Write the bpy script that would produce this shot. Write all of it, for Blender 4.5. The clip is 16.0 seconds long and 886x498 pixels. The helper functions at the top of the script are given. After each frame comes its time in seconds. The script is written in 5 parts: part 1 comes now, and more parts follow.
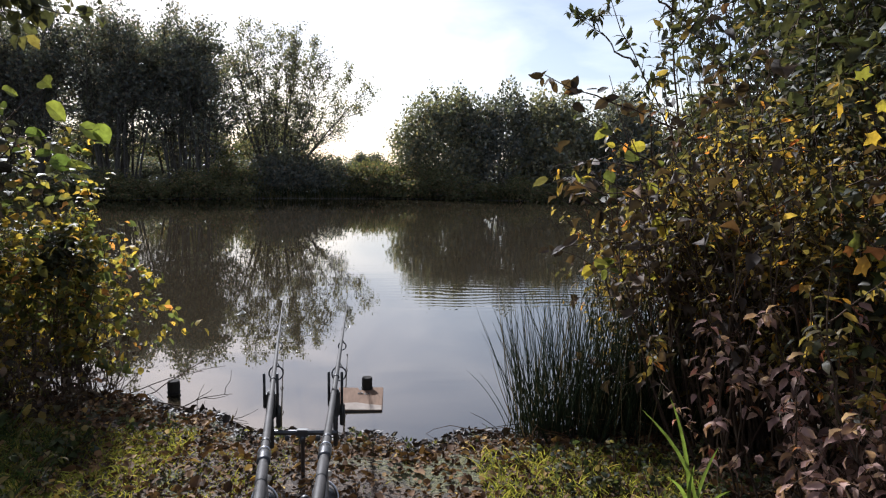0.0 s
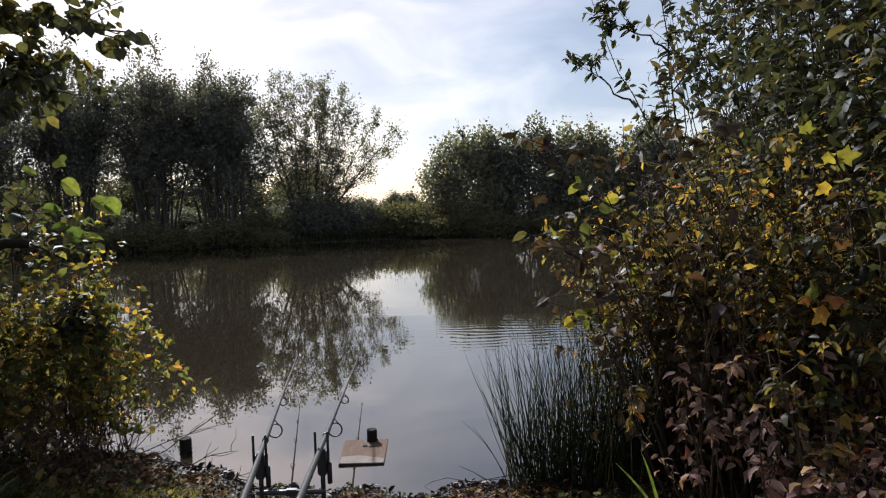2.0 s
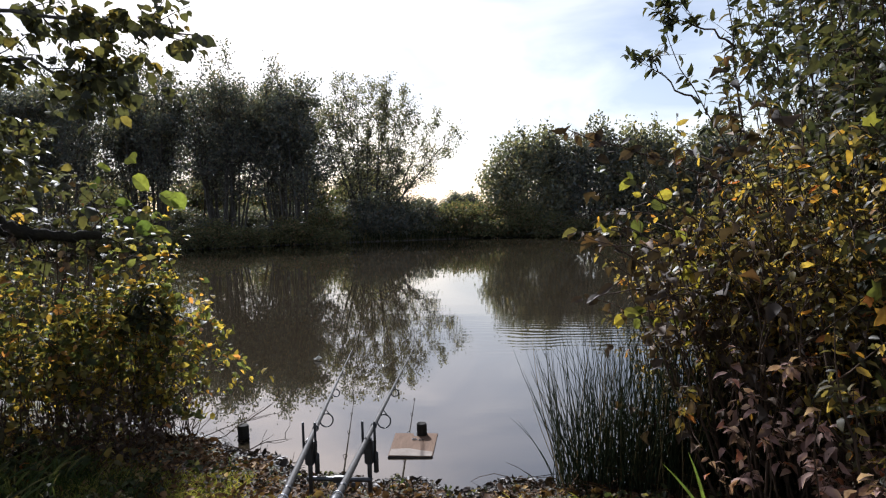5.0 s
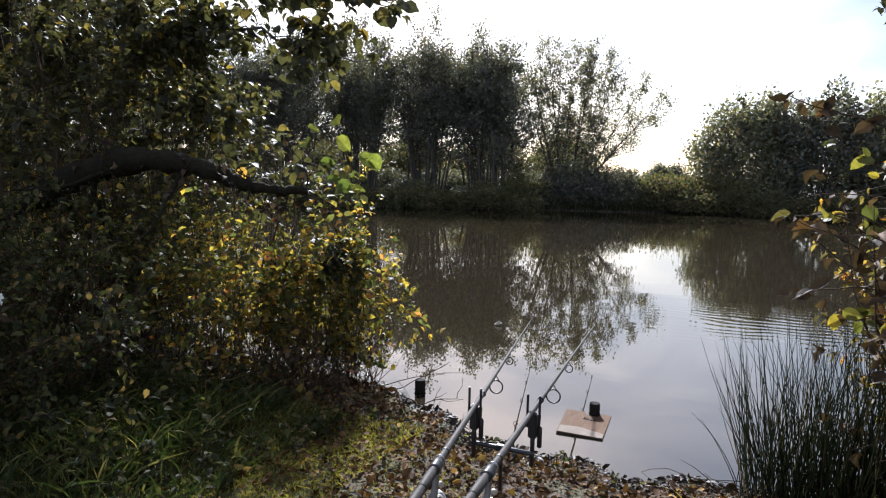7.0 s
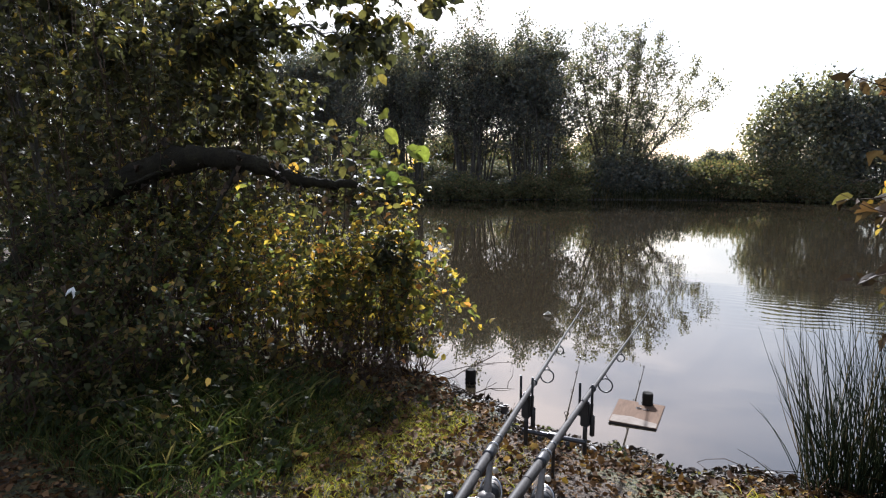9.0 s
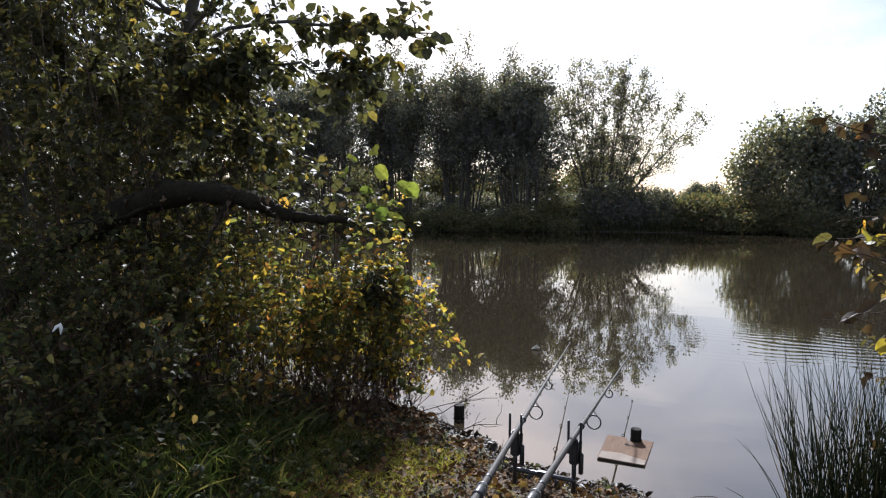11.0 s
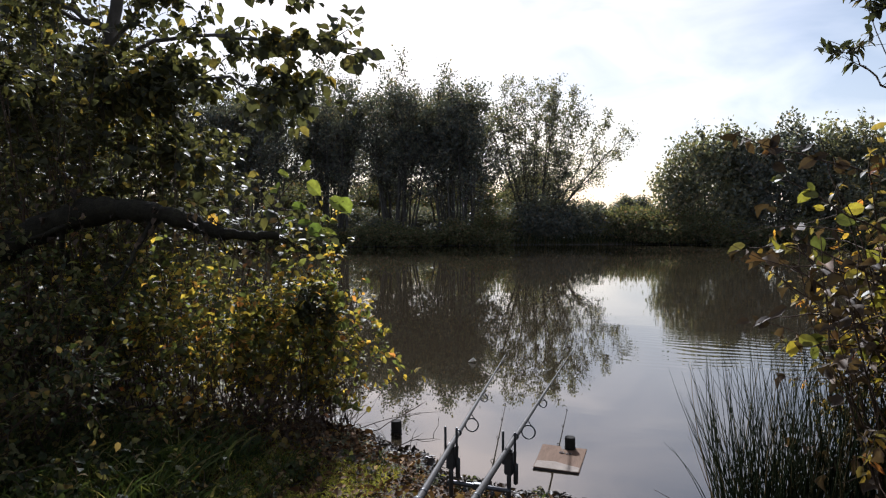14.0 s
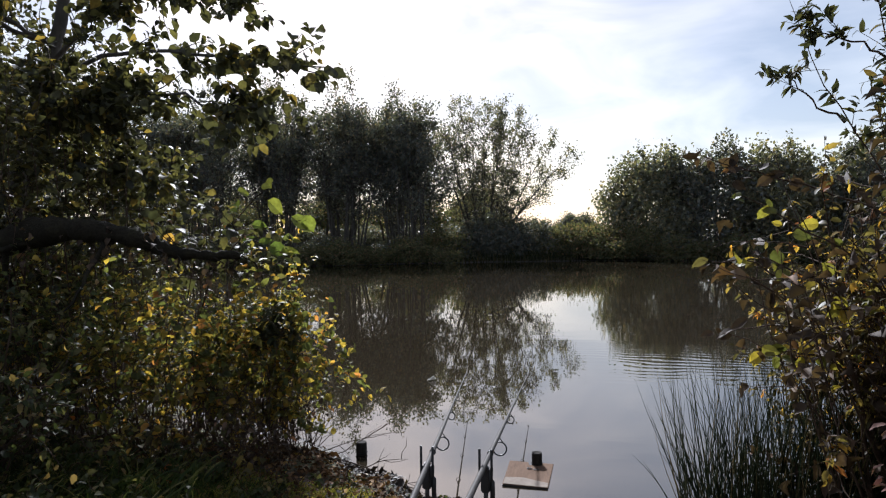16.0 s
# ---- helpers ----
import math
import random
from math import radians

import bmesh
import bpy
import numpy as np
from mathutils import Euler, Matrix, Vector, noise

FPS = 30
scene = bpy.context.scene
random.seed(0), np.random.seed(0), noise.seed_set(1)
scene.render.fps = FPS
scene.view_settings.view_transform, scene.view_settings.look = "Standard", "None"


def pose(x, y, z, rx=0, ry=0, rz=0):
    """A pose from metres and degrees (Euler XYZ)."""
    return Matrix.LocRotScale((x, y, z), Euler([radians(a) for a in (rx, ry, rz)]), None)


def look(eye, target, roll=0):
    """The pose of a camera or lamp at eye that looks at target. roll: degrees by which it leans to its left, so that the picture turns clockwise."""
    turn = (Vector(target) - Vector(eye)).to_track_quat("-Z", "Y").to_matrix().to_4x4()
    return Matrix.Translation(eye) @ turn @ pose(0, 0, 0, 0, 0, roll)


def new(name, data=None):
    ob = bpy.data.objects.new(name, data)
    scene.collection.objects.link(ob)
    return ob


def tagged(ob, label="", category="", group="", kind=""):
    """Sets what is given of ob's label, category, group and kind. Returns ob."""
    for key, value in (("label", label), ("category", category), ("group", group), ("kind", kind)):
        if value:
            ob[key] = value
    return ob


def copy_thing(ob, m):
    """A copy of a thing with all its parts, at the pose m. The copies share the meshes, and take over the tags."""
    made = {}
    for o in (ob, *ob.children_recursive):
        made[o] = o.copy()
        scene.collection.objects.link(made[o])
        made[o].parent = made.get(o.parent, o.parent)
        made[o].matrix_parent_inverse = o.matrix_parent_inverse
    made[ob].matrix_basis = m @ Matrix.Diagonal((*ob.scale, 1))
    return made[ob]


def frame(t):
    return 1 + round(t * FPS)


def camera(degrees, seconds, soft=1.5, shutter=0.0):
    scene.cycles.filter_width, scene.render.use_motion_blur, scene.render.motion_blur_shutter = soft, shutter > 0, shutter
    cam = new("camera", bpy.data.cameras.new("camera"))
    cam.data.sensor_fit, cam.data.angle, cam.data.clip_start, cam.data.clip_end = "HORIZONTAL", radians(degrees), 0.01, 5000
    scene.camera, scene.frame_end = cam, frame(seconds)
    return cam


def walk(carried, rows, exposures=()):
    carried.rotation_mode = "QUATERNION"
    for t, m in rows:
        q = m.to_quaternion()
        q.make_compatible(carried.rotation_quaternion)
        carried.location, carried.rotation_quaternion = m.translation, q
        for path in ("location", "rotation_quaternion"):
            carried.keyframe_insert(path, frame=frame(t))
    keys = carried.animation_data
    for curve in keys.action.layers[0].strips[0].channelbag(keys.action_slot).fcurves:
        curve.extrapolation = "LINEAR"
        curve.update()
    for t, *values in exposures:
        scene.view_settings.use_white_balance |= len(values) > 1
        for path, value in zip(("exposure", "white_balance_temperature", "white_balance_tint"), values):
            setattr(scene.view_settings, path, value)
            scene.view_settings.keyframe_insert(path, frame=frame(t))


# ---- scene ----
cam = camera(69.2, 16.0, 1.2)
PATH = [
    (0, (-0.122, 0.034, 1.095), (-0.04, 2.019, 0.863), 0.9),
    (0.5, (-0.104, 0.027, 1.108), (-0.049, 2.011, 0.867), -0.0),
    (1, (-0.026, 0.009, 1.149), (-0.001, 1.999, 0.949), -1.4),
    (1.5, (0.038, -0.03, 1.169), (0.025, 1.965, 1.032), -0.9),
    (2, (0.081, -0.04, 1.182), (0.05, 1.956, 1.061), -1.8),
    (2.5, (0.09, -0.068, 1.193), (0.035, 1.929, 1.1), -2.0),
    (3, (0.095, -0.082, 1.196), (-0.006, 1.914, 1.137), -2.0),
    (5.5, (0.126, -0.042, 1.158), (-0.181, 1.93, 1.024), -0.7),
    (6, (0.127, -0.013, 1.162), (-0.347, 1.924, 1.004), 0.3),
    (6.5, (0.138, 0.042, 1.158), (-0.562, 1.906, 0.965), 1.0),
    (7, (0.159, 0.021, 1.166), (-0.63, 1.846, 0.951), 1.3),
    (7.5, (0.161, 0.03, 1.163), (-0.7, 1.818, 0.914), -0.4),
    (8, (0.153, 0.025, 1.16), (-0.761, 1.783, 0.893), -0.1),
    (10.5, (0.163, -0.032, 1.178), (-0.753, 1.738, 1.011), 0.4),
    (11, (0.162, -0.023, 1.187), (-0.727, 1.762, 1.041), 0.3),
    (11.5, (0.173, -0.033, 1.185), (-0.695, 1.765, 1.057), 0.2),
    (12, (0.171, -0.024, 1.184), (-0.669, 1.787, 1.067), 0.4),
    (12.5, (0.18, -0.033, 1.185), (-0.626, 1.795, 1.077), -0.1),
    (13, (0.183, -0.032, 1.183), (-0.58, 1.813, 1.071), -0.1),
    (13.5, (0.184, -0.029, 1.187), (-0.54, 1.833, 1.078), -0.3),
    (14, (0.182, -0.024, 1.186), (-0.531, 1.842, 1.086), -0.3),
    (14.5, (0.172, -0.013, 1.188), (-0.546, 1.852, 1.104), -0.3),
    (15, (0.152, -0.024, 1.192), (-0.569, 1.84, 1.122), 0.1),
    (15.5, (0.129, -0.04, 1.189), (-0.577, 1.83, 1.13), -0.7),
    (16, (0.095, -0.055, 1.185), (-0.463, 1.865, 1.14), -0.7),
]
# the camera's own exposure and white balance along the way
EXPOSURES = [(0, 1.1, 5280, 12), (1.0, 0.92, 5280, 12), (2.5, 0.64, 5280, 12), (5.5, 1.06, 5280, 12), (6.5, 1.16, 5280, 12), (8, 1.42, 5280, 12), (10.5, 1.22, 5280, 12), (12.5, 0.96, 5280, 12), (16, 0.84, 5280, 12)]
walk(cam, [(t, look(eye, target, roll)) for t, eye, target, roll in PATH], EXPOSURES)

SUN_AZ, SUN_EL = 26.0, 36.0          # degrees left of the view's axis, degrees up

# ---- world and sun ----
world = bpy.data.worlds.new("world")
scene.world = world
world.use_nodes = True
wn, wl = world.node_tree.nodes, world.node_tree.links
wn.clear()
w_out, w_bg = wn.new("ShaderNodeOutputWorld"), wn.new("ShaderNodeBackground")
sky = wn.new("ShaderNodeTexSky")
sky.sky_type, sky.sun_disc = "NISHITA", False
sky.sun_elevation, sky.sun_rotation = radians(SUN_EL), radians(-SUN_AZ)
sky.dust_density, sky.air_density, sky.ozone_density = 1.2, 1.0, 2.0
w_co, w_map = wn.new("ShaderNodeTexCoord"), wn.new("ShaderNodeMapping")
w_map.inputs["Scale"].default_value = (1.6, 1.0, 4.2)
w_map.inputs["Rotation"].default_value = (0.2, 0.55, 0.3)
w_noise, w_ramp = wn.new("ShaderNodeTexNoise"), wn.new("ShaderNodeValToRGB")
w_noise.inputs["Scale"].default_value, w_noise.inputs["Detail"].default_value = 1.7, 7.0
w_noise.inputs["Roughness"].default_value = 0.55
w_ramp.color_ramp.elements[0].position, w_ramp.color_ramp.elements[1].position = 0.36, 0.60
w_ramp.color_ramp.elements[0].color, w_ramp.color_ramp.elements[1].color = (0.88, 0.88, 0.88, 1), (1, 1, 1, 1)
w_thin, w_veil, w_mix = wn.new("ShaderNodeMix"), wn.new("ShaderNodeMix"), wn.new("ShaderNodeMix")
w_thin.data_type = w_veil.data_type = w_mix.data_type = "RGBA"
w_thin.blend_type, w_veil.blend_type = "MULTIPLY", "ADD"
w_thin.inputs[0].default_value = 1.0
w_thin.inputs[7].default_value = (1.02, 0.82, 0.60, 1)      # the clear sky between the clouds
w_veil.inputs[0].default_value = 1.0
w_veil.inputs[7].default_value = (3.2, 2.95, 2.85, 1)         # thin bright cloud over it
wl.new(w_co.outputs["Generated"], w_map.inputs["Vector"])
wl.new(w_map.outputs["Vector"], w_noise.inputs["Vector"])
wl.new(w_noise.outputs["Fac"], w_ramp.inputs["Fac"])
wl.new(sky.outputs["Color"], w_thin.inputs[6])
wl.new(w_thin.outputs[2], w_veil.inputs[6])
wl.new(w_ramp.outputs["Color"], w_mix.inputs[0])
wl.new(w_thin.outputs[2], w_mix.inputs[6])
wl.new(w_veil.outputs[2], w_mix.inputs[7])
w_puff, w_grey, w_shade = wn.new("ShaderNodeTexNoise"), wn.new("ShaderNodeValToRGB"), wn.new("ShaderNodeMix")
w_puff.inputs["Scale"].default_value, w_puff.inputs["Detail"].default_value = 2.3, 6.0
w_puff.inputs["Roughness"].default_value, w_puff.inputs["Distortion"].default_value = 0.5, 0.6
w_grey.color_ramp.elements[0].position, w_grey.color_ramp.elements[1].position = 0.38, 0.62
w_grey.color_ramp.elements[0].color, w_grey.color_ramp.elements[1].color = (0.74, 0.78, 0.84, 1), (1.12, 1.08, 1.04, 1)
w_shade.data_type, w_shade.blend_type = "RGBA", "MULTIPLY"
w_shade.inputs[0].default_value = 1.0
wl.new(w_map.outputs["Vector"], w_puff.inputs["Vector"])
wl.new(w_puff.outputs["Fac"], w_grey.inputs["Fac"])
wl.new(w_mix.outputs[2], w_shade.inputs[6])
wl.new(w_grey.outputs["Color"], w_shade.inputs[7])
wl.new(w_shade.outputs[2], w_bg.inputs["Color"])
w_bg.inputs["Strength"].default_value = 0.063
wl.new(w_bg.outputs["Background"], w_out.inputs["Surface"])

sun_dir = Vector((-math.sin(radians(SUN_AZ)) * math.cos(radians(SUN_EL)), math.cos(radians(SUN_AZ)) * math.cos(radians(SUN_EL)), math.sin(radians(SUN_EL))))
sun_data = bpy.data.lights.new("sun", "SUN")
sun_data.energy, sun_data.angle, sun_data.color = 5.0, radians(2.5), (1.0, 0.90, 0.77)
sun = new("sun", sun_data)
sun.matrix_world = look(sun_dir * 50, (0, 0, 0))


# ---- materials ----
SINGLE = {}


def node_material(name):
    m = bpy.data.materials.new(name)
    m.use_nodes = True
    n = m.node_tree.nodes
    n.clear()
    return m, n, m.node_tree.links


def ramp_node(n, stops):
    r = n.new("ShaderNodeValToRGB")
    e = r.color_ramp.elements
    while len(e) < len(stops):
        e.new(0.5)
    for i, (p, c) in enumerate(stops):
        e[i].position, e[i].color = p, (*c, 1)
    return r


def leaf_material(name, stops, through_share=0.45, rough=0.5, gloss=0.25, spots=30.0):
    """Thin leaves, each of its own shade, blotched, with light passing through: one for joined leaves, one for single ones."""
    made = []
    for single in (False, True):
        m, n, l = node_material(name + ("_single" if single else ""))
        out, ramp = n.new("ShaderNodeOutputMaterial"), ramp_node(n, stops)
        if single:
            l.new(n.new("ShaderNodeObjectInfo").outputs["Random"], ramp.inputs["Fac"])
        else:
            l.new(n.new("ShaderNodeNewGeometry").outputs["Random Per Island"], ramp.inputs["Fac"])
        co, noi = n.new("ShaderNodeTexCoord"), n.new("ShaderNodeTexNoise")
        noi.inputs["Scale"].default_value, noi.inputs["Detail"].default_value = spots, 3.0
        l.new(co.outputs["Object"], noi.inputs["Vector"])
        spot = ramp_node(n, [(0.3, (0.45, 0.4, 0.35)), (0.6, (1, 1, 1)), (0.85, (1.15, 1.12, 1.0))])
        l.new(noi.outputs["Fac"], spot.inputs["Fac"])
        mul = n.new("ShaderNodeMix")
        mul.data_type, mul.blend_type = "RGBA", "MULTIPLY"
        mul.inputs[0].default_value = 0.8
        l.new(ramp.outputs["Color"], mul.inputs[6])
        l.new(spot.outputs["Color"], mul.inputs[7])
        dif = n.new("ShaderNodeBsdfPrincipled")
        dif.inputs["Roughness"].default_value = rough
        dif.inputs["Specular IOR Level"].default_value = gloss
        tra = n.new("ShaderNodeBsdfTranslucent")
        gain = n.new("ShaderNodeMix")
        gain.data_type, gain.blend_type = "RGBA", "MULTIPLY"
        gain.inputs[0].default_value = 1.0
        gain.inputs[7].default_value = (1.9, 1.9, 1.0, 1)
        l.new(mul.outputs[2], dif.inputs["Base Color"])
        l.new(mul.outputs[2], gain.inputs[6])
        l.new(gain.outputs[2], tra.inputs["Color"])
        mix = n.new("ShaderNodeMixShader")
        mix.inputs[0].default_value = through_share
        l.new(dif.outputs[0], mix.inputs[1])
        l.new(tra.outputs[0], mix.inputs[2])
        l.new(mix.outputs[0], out.inputs["Surface"])
        made.append(m)
    SINGLE[made[0]] = made[1]
    return made[0]


def solid_material(name, stops, scale=8.0, rough=0.8, metal=0.0, bump=0.3, depth=0.01, stretch=(1, 1, 1), spec=0.4, fine=6.0):
    """An opaque surface with two scales of mottling and a fine relief."""
    m, n, l = node_material(name)
    out, bs = n.new("ShaderNodeOutputMaterial"), n.new("ShaderNodeBsdfPrincipled")
    co, mp = n.new("ShaderNodeTexCoord"), n.new("ShaderNodeMapping")
    mp.inputs["Scale"].default_value = stretch
    l.new(co.outputs["Object"], mp.inputs["Vector"])
    a, b = n.new("ShaderNodeTexNoise"), n.new("ShaderNodeTexNoise")
    a.inputs["Scale"].default_value, a.inputs["Detail"].default_value = scale, 5.0
    b.inputs["Scale"].default_value, b.inputs["Detail"].default_value = scale * fine, 4.0
    l.new(mp.outputs["Vector"], a.inputs["Vector"])
    l.new(mp.outputs["Vector"], b.inputs["Vector"])
    mx = n.new("ShaderNodeMix")
    mx.inputs[0].default_value = 0.4
    l.new(a.outputs["Fac"], mx.inputs[2])
    l.new(b.outputs["Fac"], mx.inputs[3])
    ramp = ramp_node(n, stops)
    l.new(mx.outputs[0], ramp.inputs["Fac"])
    l.new(ramp.outputs["Color"], bs.inputs["Base Color"])
    bs.inputs["Roughness"].default_value, bs.inputs["Metallic"].default_value = rough, metal
    bs.inputs["Specular IOR Level"].default_value = spec
    bp = n.new("ShaderNodeBump")
    bp.inputs["Strength"].default_value, bp.inputs["Distance"].default_value = bump, depth
    l.new(mx.outputs[0], bp.inputs["Height"])
    l.new(bp.outputs["Normal"], bs.inputs["Normal"])
    l.new(bs.outputs[0], out.inputs["Surface"])
    return m


def water_material():
    m, n, l = node_material("pond_water")
    out, bs = n.new("ShaderNodeOutputMaterial"), n.new("ShaderNodeBsdfPrincipled")
    bs.inputs["Base Color"].default_value = (0.024, 0.019, 0.0115, 1)
    bs.inputs["Roughness"].default_value, bs.inputs["IOR"].default_value = 0.004, 2.4
    co = n.new("ShaderNodeTexCoord")
    heights = []
    for scale, stretch, detail, gain in ((1.0, (0.55, 2.2, 1), 3.0, 0.6), (4.5, (0.3, 2.8, 1), 2.0, 0.17), (0.12, (1, 1, 1), 2.0, 0.0)):
        mp, no = n.new("ShaderNodeMapping"), n.new("ShaderNodeTexNoise")
        mp.inputs["Scale"].default_value = stretch
        no.inputs["Scale"].default_value, no.inputs["Detail"].default_value = scale, detail
        l.new(co.outputs["Object"], mp.inputs["Vector"])
        l.new(mp.outputs["Vector"], no.inputs["Vector"])
        heights.append((no, gain))
    # small rings of ripples that cross the middle of the pond
    sep, wave = n.new("ShaderNodeSeparateXYZ"), n.new("ShaderNodeTexWave")
    wave.wave_type, wave.bands_direction = "BANDS", "Y"
    wave.inputs["Scale"].default_value, wave.inputs["Distortion"].default_value = 2.3, 8.0
    wave.inputs["Detail"].default_value, wave.inputs["Detail Scale"].default_value = 2.0, 0.6
    l.new(co.outputs["Object"], wave.inputs["Vector"])
    l.new(co.outputs["Object"], sep.inputs[0])
    mask = None
    for axis, lo, hi in (("Y", 4.9, 5.5), ("Y", 7.6, 6.0), ("X", -0.8, 0.4)):
        mr = n.new("ShaderNodeMapRange")
        mr.interpolation_type = "SMOOTHSTEP"
        mr.inputs["From Min"].default_value, mr.inputs["From Max"].default_value = lo, hi
        l.new(sep.outputs[axis], mr.inputs["Value"])
        if mask is None:
            mask = mr.outputs[0]
        else:
            mm = n.new("ShaderNodeMath")
            mm.operation = "MULTIPLY"
            l.new(mask, mm.inputs[0])
            l.new(mr.outputs[0], mm.inputs[1])
            mask = mm.outputs[0]
    ring = n.new("ShaderNodeMath")
    ring.operation = "MULTIPLY"
    l.new(wave.outputs["Fac"], ring.inputs[0])
    l.new(mask, ring.inputs[1])
    add = n.new("ShaderNodeMath")
    add.operation = "ADD"
    for i, (no, gain) in enumerate(heights[:2]):
        k = n.new("ShaderNodeMath")
        k.operation = "MULTIPLY"
        k.inputs[1].default_value = gain
        l.new(no.outputs["Fac"], k.inputs[0])
        l.new(k.outputs[0], add.inputs[i])
    # breezes: broad patches where the ripples are stronger
    calm = ramp_node(n, [(0.40, (0.15, 0.15, 0.15)), (0.62, (1, 1, 1))])
    l.new(heights[2][0].outputs["Fac"], calm.inputs["Fac"])
    bp = n.new("ShaderNodeBump")
    bp.inputs["Distance"].default_value = 0.0032
    l.new(calm.outputs["Color"], bp.inputs["Strength"])
    l.new(add.outputs[0], bp.inputs["Height"])
    bq = n.new("ShaderNodeBump")
    bq.inputs["Distance"].default_value, bq.inputs["Strength"].default_value = 0.0006, 1.0
    l.new(ring.outputs[0], bq.inputs["Height"])
    l.new(bp.outputs["Normal"], bq.inputs["Normal"])
    l.new(bq.outputs["Normal"], bs.inputs["Normal"])
    l.new(bs.outputs[0], out.inputs["Surface"])
    return m


def ground_material():
    m, n, l = node_material("bank_soil")
    out, bs = n.new("ShaderNodeOutputMaterial"), n.new("ShaderNodeBsdfPrincipled")
    co = n.new("ShaderNodeTexCoord")
    tex = []
    for scale, detail in ((2.3, 6.0), (55.0, 6.0), (190.0, 4.0)):
        no = n.new("ShaderNodeTexNoise")
        no.inputs["Scale"].default_value, no.inputs["Detail"].default_value = scale, detail
        l.new(co.outputs["Object"], no.inputs["Vector"])
        tex.append(no)
    soil = ramp_node(n, [(0.36, (0.025, 0.016, 0.010)), (0.5, (0.058, 0.037, 0.021)), (0.64, (0.11, 0.074, 0.043))])
    moss = ramp_node(n, [(0.36, (0.028, 0.028, 0.010)), (0.5, (0.07, 0.068, 0.02)), (0.64, (0.12, 0.11, 0.034))])
    l.new(tex[1].outputs["Fac"], soil.inputs["Fac"])
    l.new(tex[1].outputs["Fac"], moss.inputs["Fac"])
    where = ramp_node(n, [(0.47, (0, 0, 0)), (0.56, (1, 1, 1))])
    l.new(tex[0].outputs["Fac"], where.inputs["Fac"])
    mx = n.new("ShaderNodeMix")
    mx.data_type = "RGBA"
    l.new(where.outputs["Color"], mx.inputs[0])
    l.new(soil.outputs["Color"], mx.inputs[6])
    l.new(moss.outputs["Color"], mx.inputs[7])
    # the soil is wet and dark just above the water
    sep, wet = n.new("ShaderNodeSeparateXYZ"), n.new("ShaderNodeMapRange")
    wet.inputs["From Min"].default_value, wet.inputs["From Max"].default_value = 0.05, 0.015
    l.new(co.outputs["Object"], sep.inputs[0])
    l.new(sep.outputs["Z"], wet.inputs["Value"])
    mud = n.new("ShaderNodeMix")
    mud.data_type = "RGBA"
    mud.inputs[7].default_value = (0.028, 0.021, 0.015, 1)
    l.new(wet.outputs[0], mud.inputs[0])
    l.new(mx.outputs[2], mud.inputs[6])
    l.new(mud.outputs[2], bs.inputs["Base Color"])
    slick = n.new("ShaderNodeMapRange")
    slick.inputs["To Min"].default_value, slick.inputs["To Max"].default_value = 0.85, 0.38
    l.new(wet.outputs[0], slick.inputs["Value"])
    l.new(slick.outputs[0], bs.inputs["Roughness"])
    bp = n.new("ShaderNodeBump")
    bp.inputs["Strength"].default_value, bp.inputs["Distance"].default_value = 0.8, 0.02
    ad = n.new("ShaderNodeMath")
    l.new(tex[1].outputs["Fac"], ad.inputs[0])
    l.new(tex[2].outputs["Fac"], ad.inputs[1])
    l.new(ad.outputs[0], bp.inputs["Height"])
    l.new(bp.outputs["Normal"], bs.inputs["Normal"])
    l.new(bs.outputs[0], out.inputs["Surface"])
    return m


M_WATER, M_GROUND = water_material(), ground_material()
# the blue-grey haze over the far trees is mixed into their leaf colours
M_FAR_HAZED = leaf_material("hazed_far_tree_leaf", [(0.0, (0.062, 0.071, 0.071)), (0.45, (0.100, 0.108, 0.100)), (0.8, (0.140, 0.137, 0.114)), (1.0, (0.215, 0.170, 0.125))], 0.35, 0.55, 0.35, 3.0)
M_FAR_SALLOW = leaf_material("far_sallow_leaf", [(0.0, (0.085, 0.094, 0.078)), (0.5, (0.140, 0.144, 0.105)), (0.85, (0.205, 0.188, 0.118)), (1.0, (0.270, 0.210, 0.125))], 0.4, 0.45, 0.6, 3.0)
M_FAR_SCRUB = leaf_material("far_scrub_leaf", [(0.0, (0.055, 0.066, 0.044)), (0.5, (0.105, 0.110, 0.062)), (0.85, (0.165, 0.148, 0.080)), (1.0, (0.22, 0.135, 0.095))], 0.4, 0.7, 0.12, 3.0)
M_YELLOW = leaf_material("yellowing_leaf", [(0.0, (0.045, 0.055, 0.024)), (0.32, (0.09, 0.10, 0.035)), (0.6, (0.165, 0.142, 0.04)), (0.9, (0.34, 0.245, 0.045)), (1.0, (0.30, 0.13, 0.05))], 0.6, 0.5, 0.2)
M_MOSS = leaf_material("sunlit_moss", [(0.0, (0.06, 0.065, 0.016)), (0.5, (0.15, 0.15, 0.032)), (0.9, (0.25, 0.23, 0.05)), (1.0, (0.30, 0.22, 0.08))], 0.45, 0.7, 0.15)
M_OLIVE = leaf_material("olive_autumn_leaf", [(0.0, (0.030, 0.028, 0.015)), (0.35, (0.078, 0.068, 0.030)), (0.6, (0.16, 0.125, 0.042)), (0.8, (0.26, 0.185, 0.05)), (0.93, (0.38, 0.235, 0.035)), (1.0, (0.32, 0.095, 0.035))], 0.5, 0.5, 0.2)
M_ALDER = leaf_material("alder_leaf", [(0.0, (0.028, 0.030, 0.019)), (0.55, (0.056, 0.057, 0.029)), (0.9, (0.10, 0.092, 0.038)), (1.0, (0.24, 0.17, 0.045))], 0.38, 0.55, 0.22)
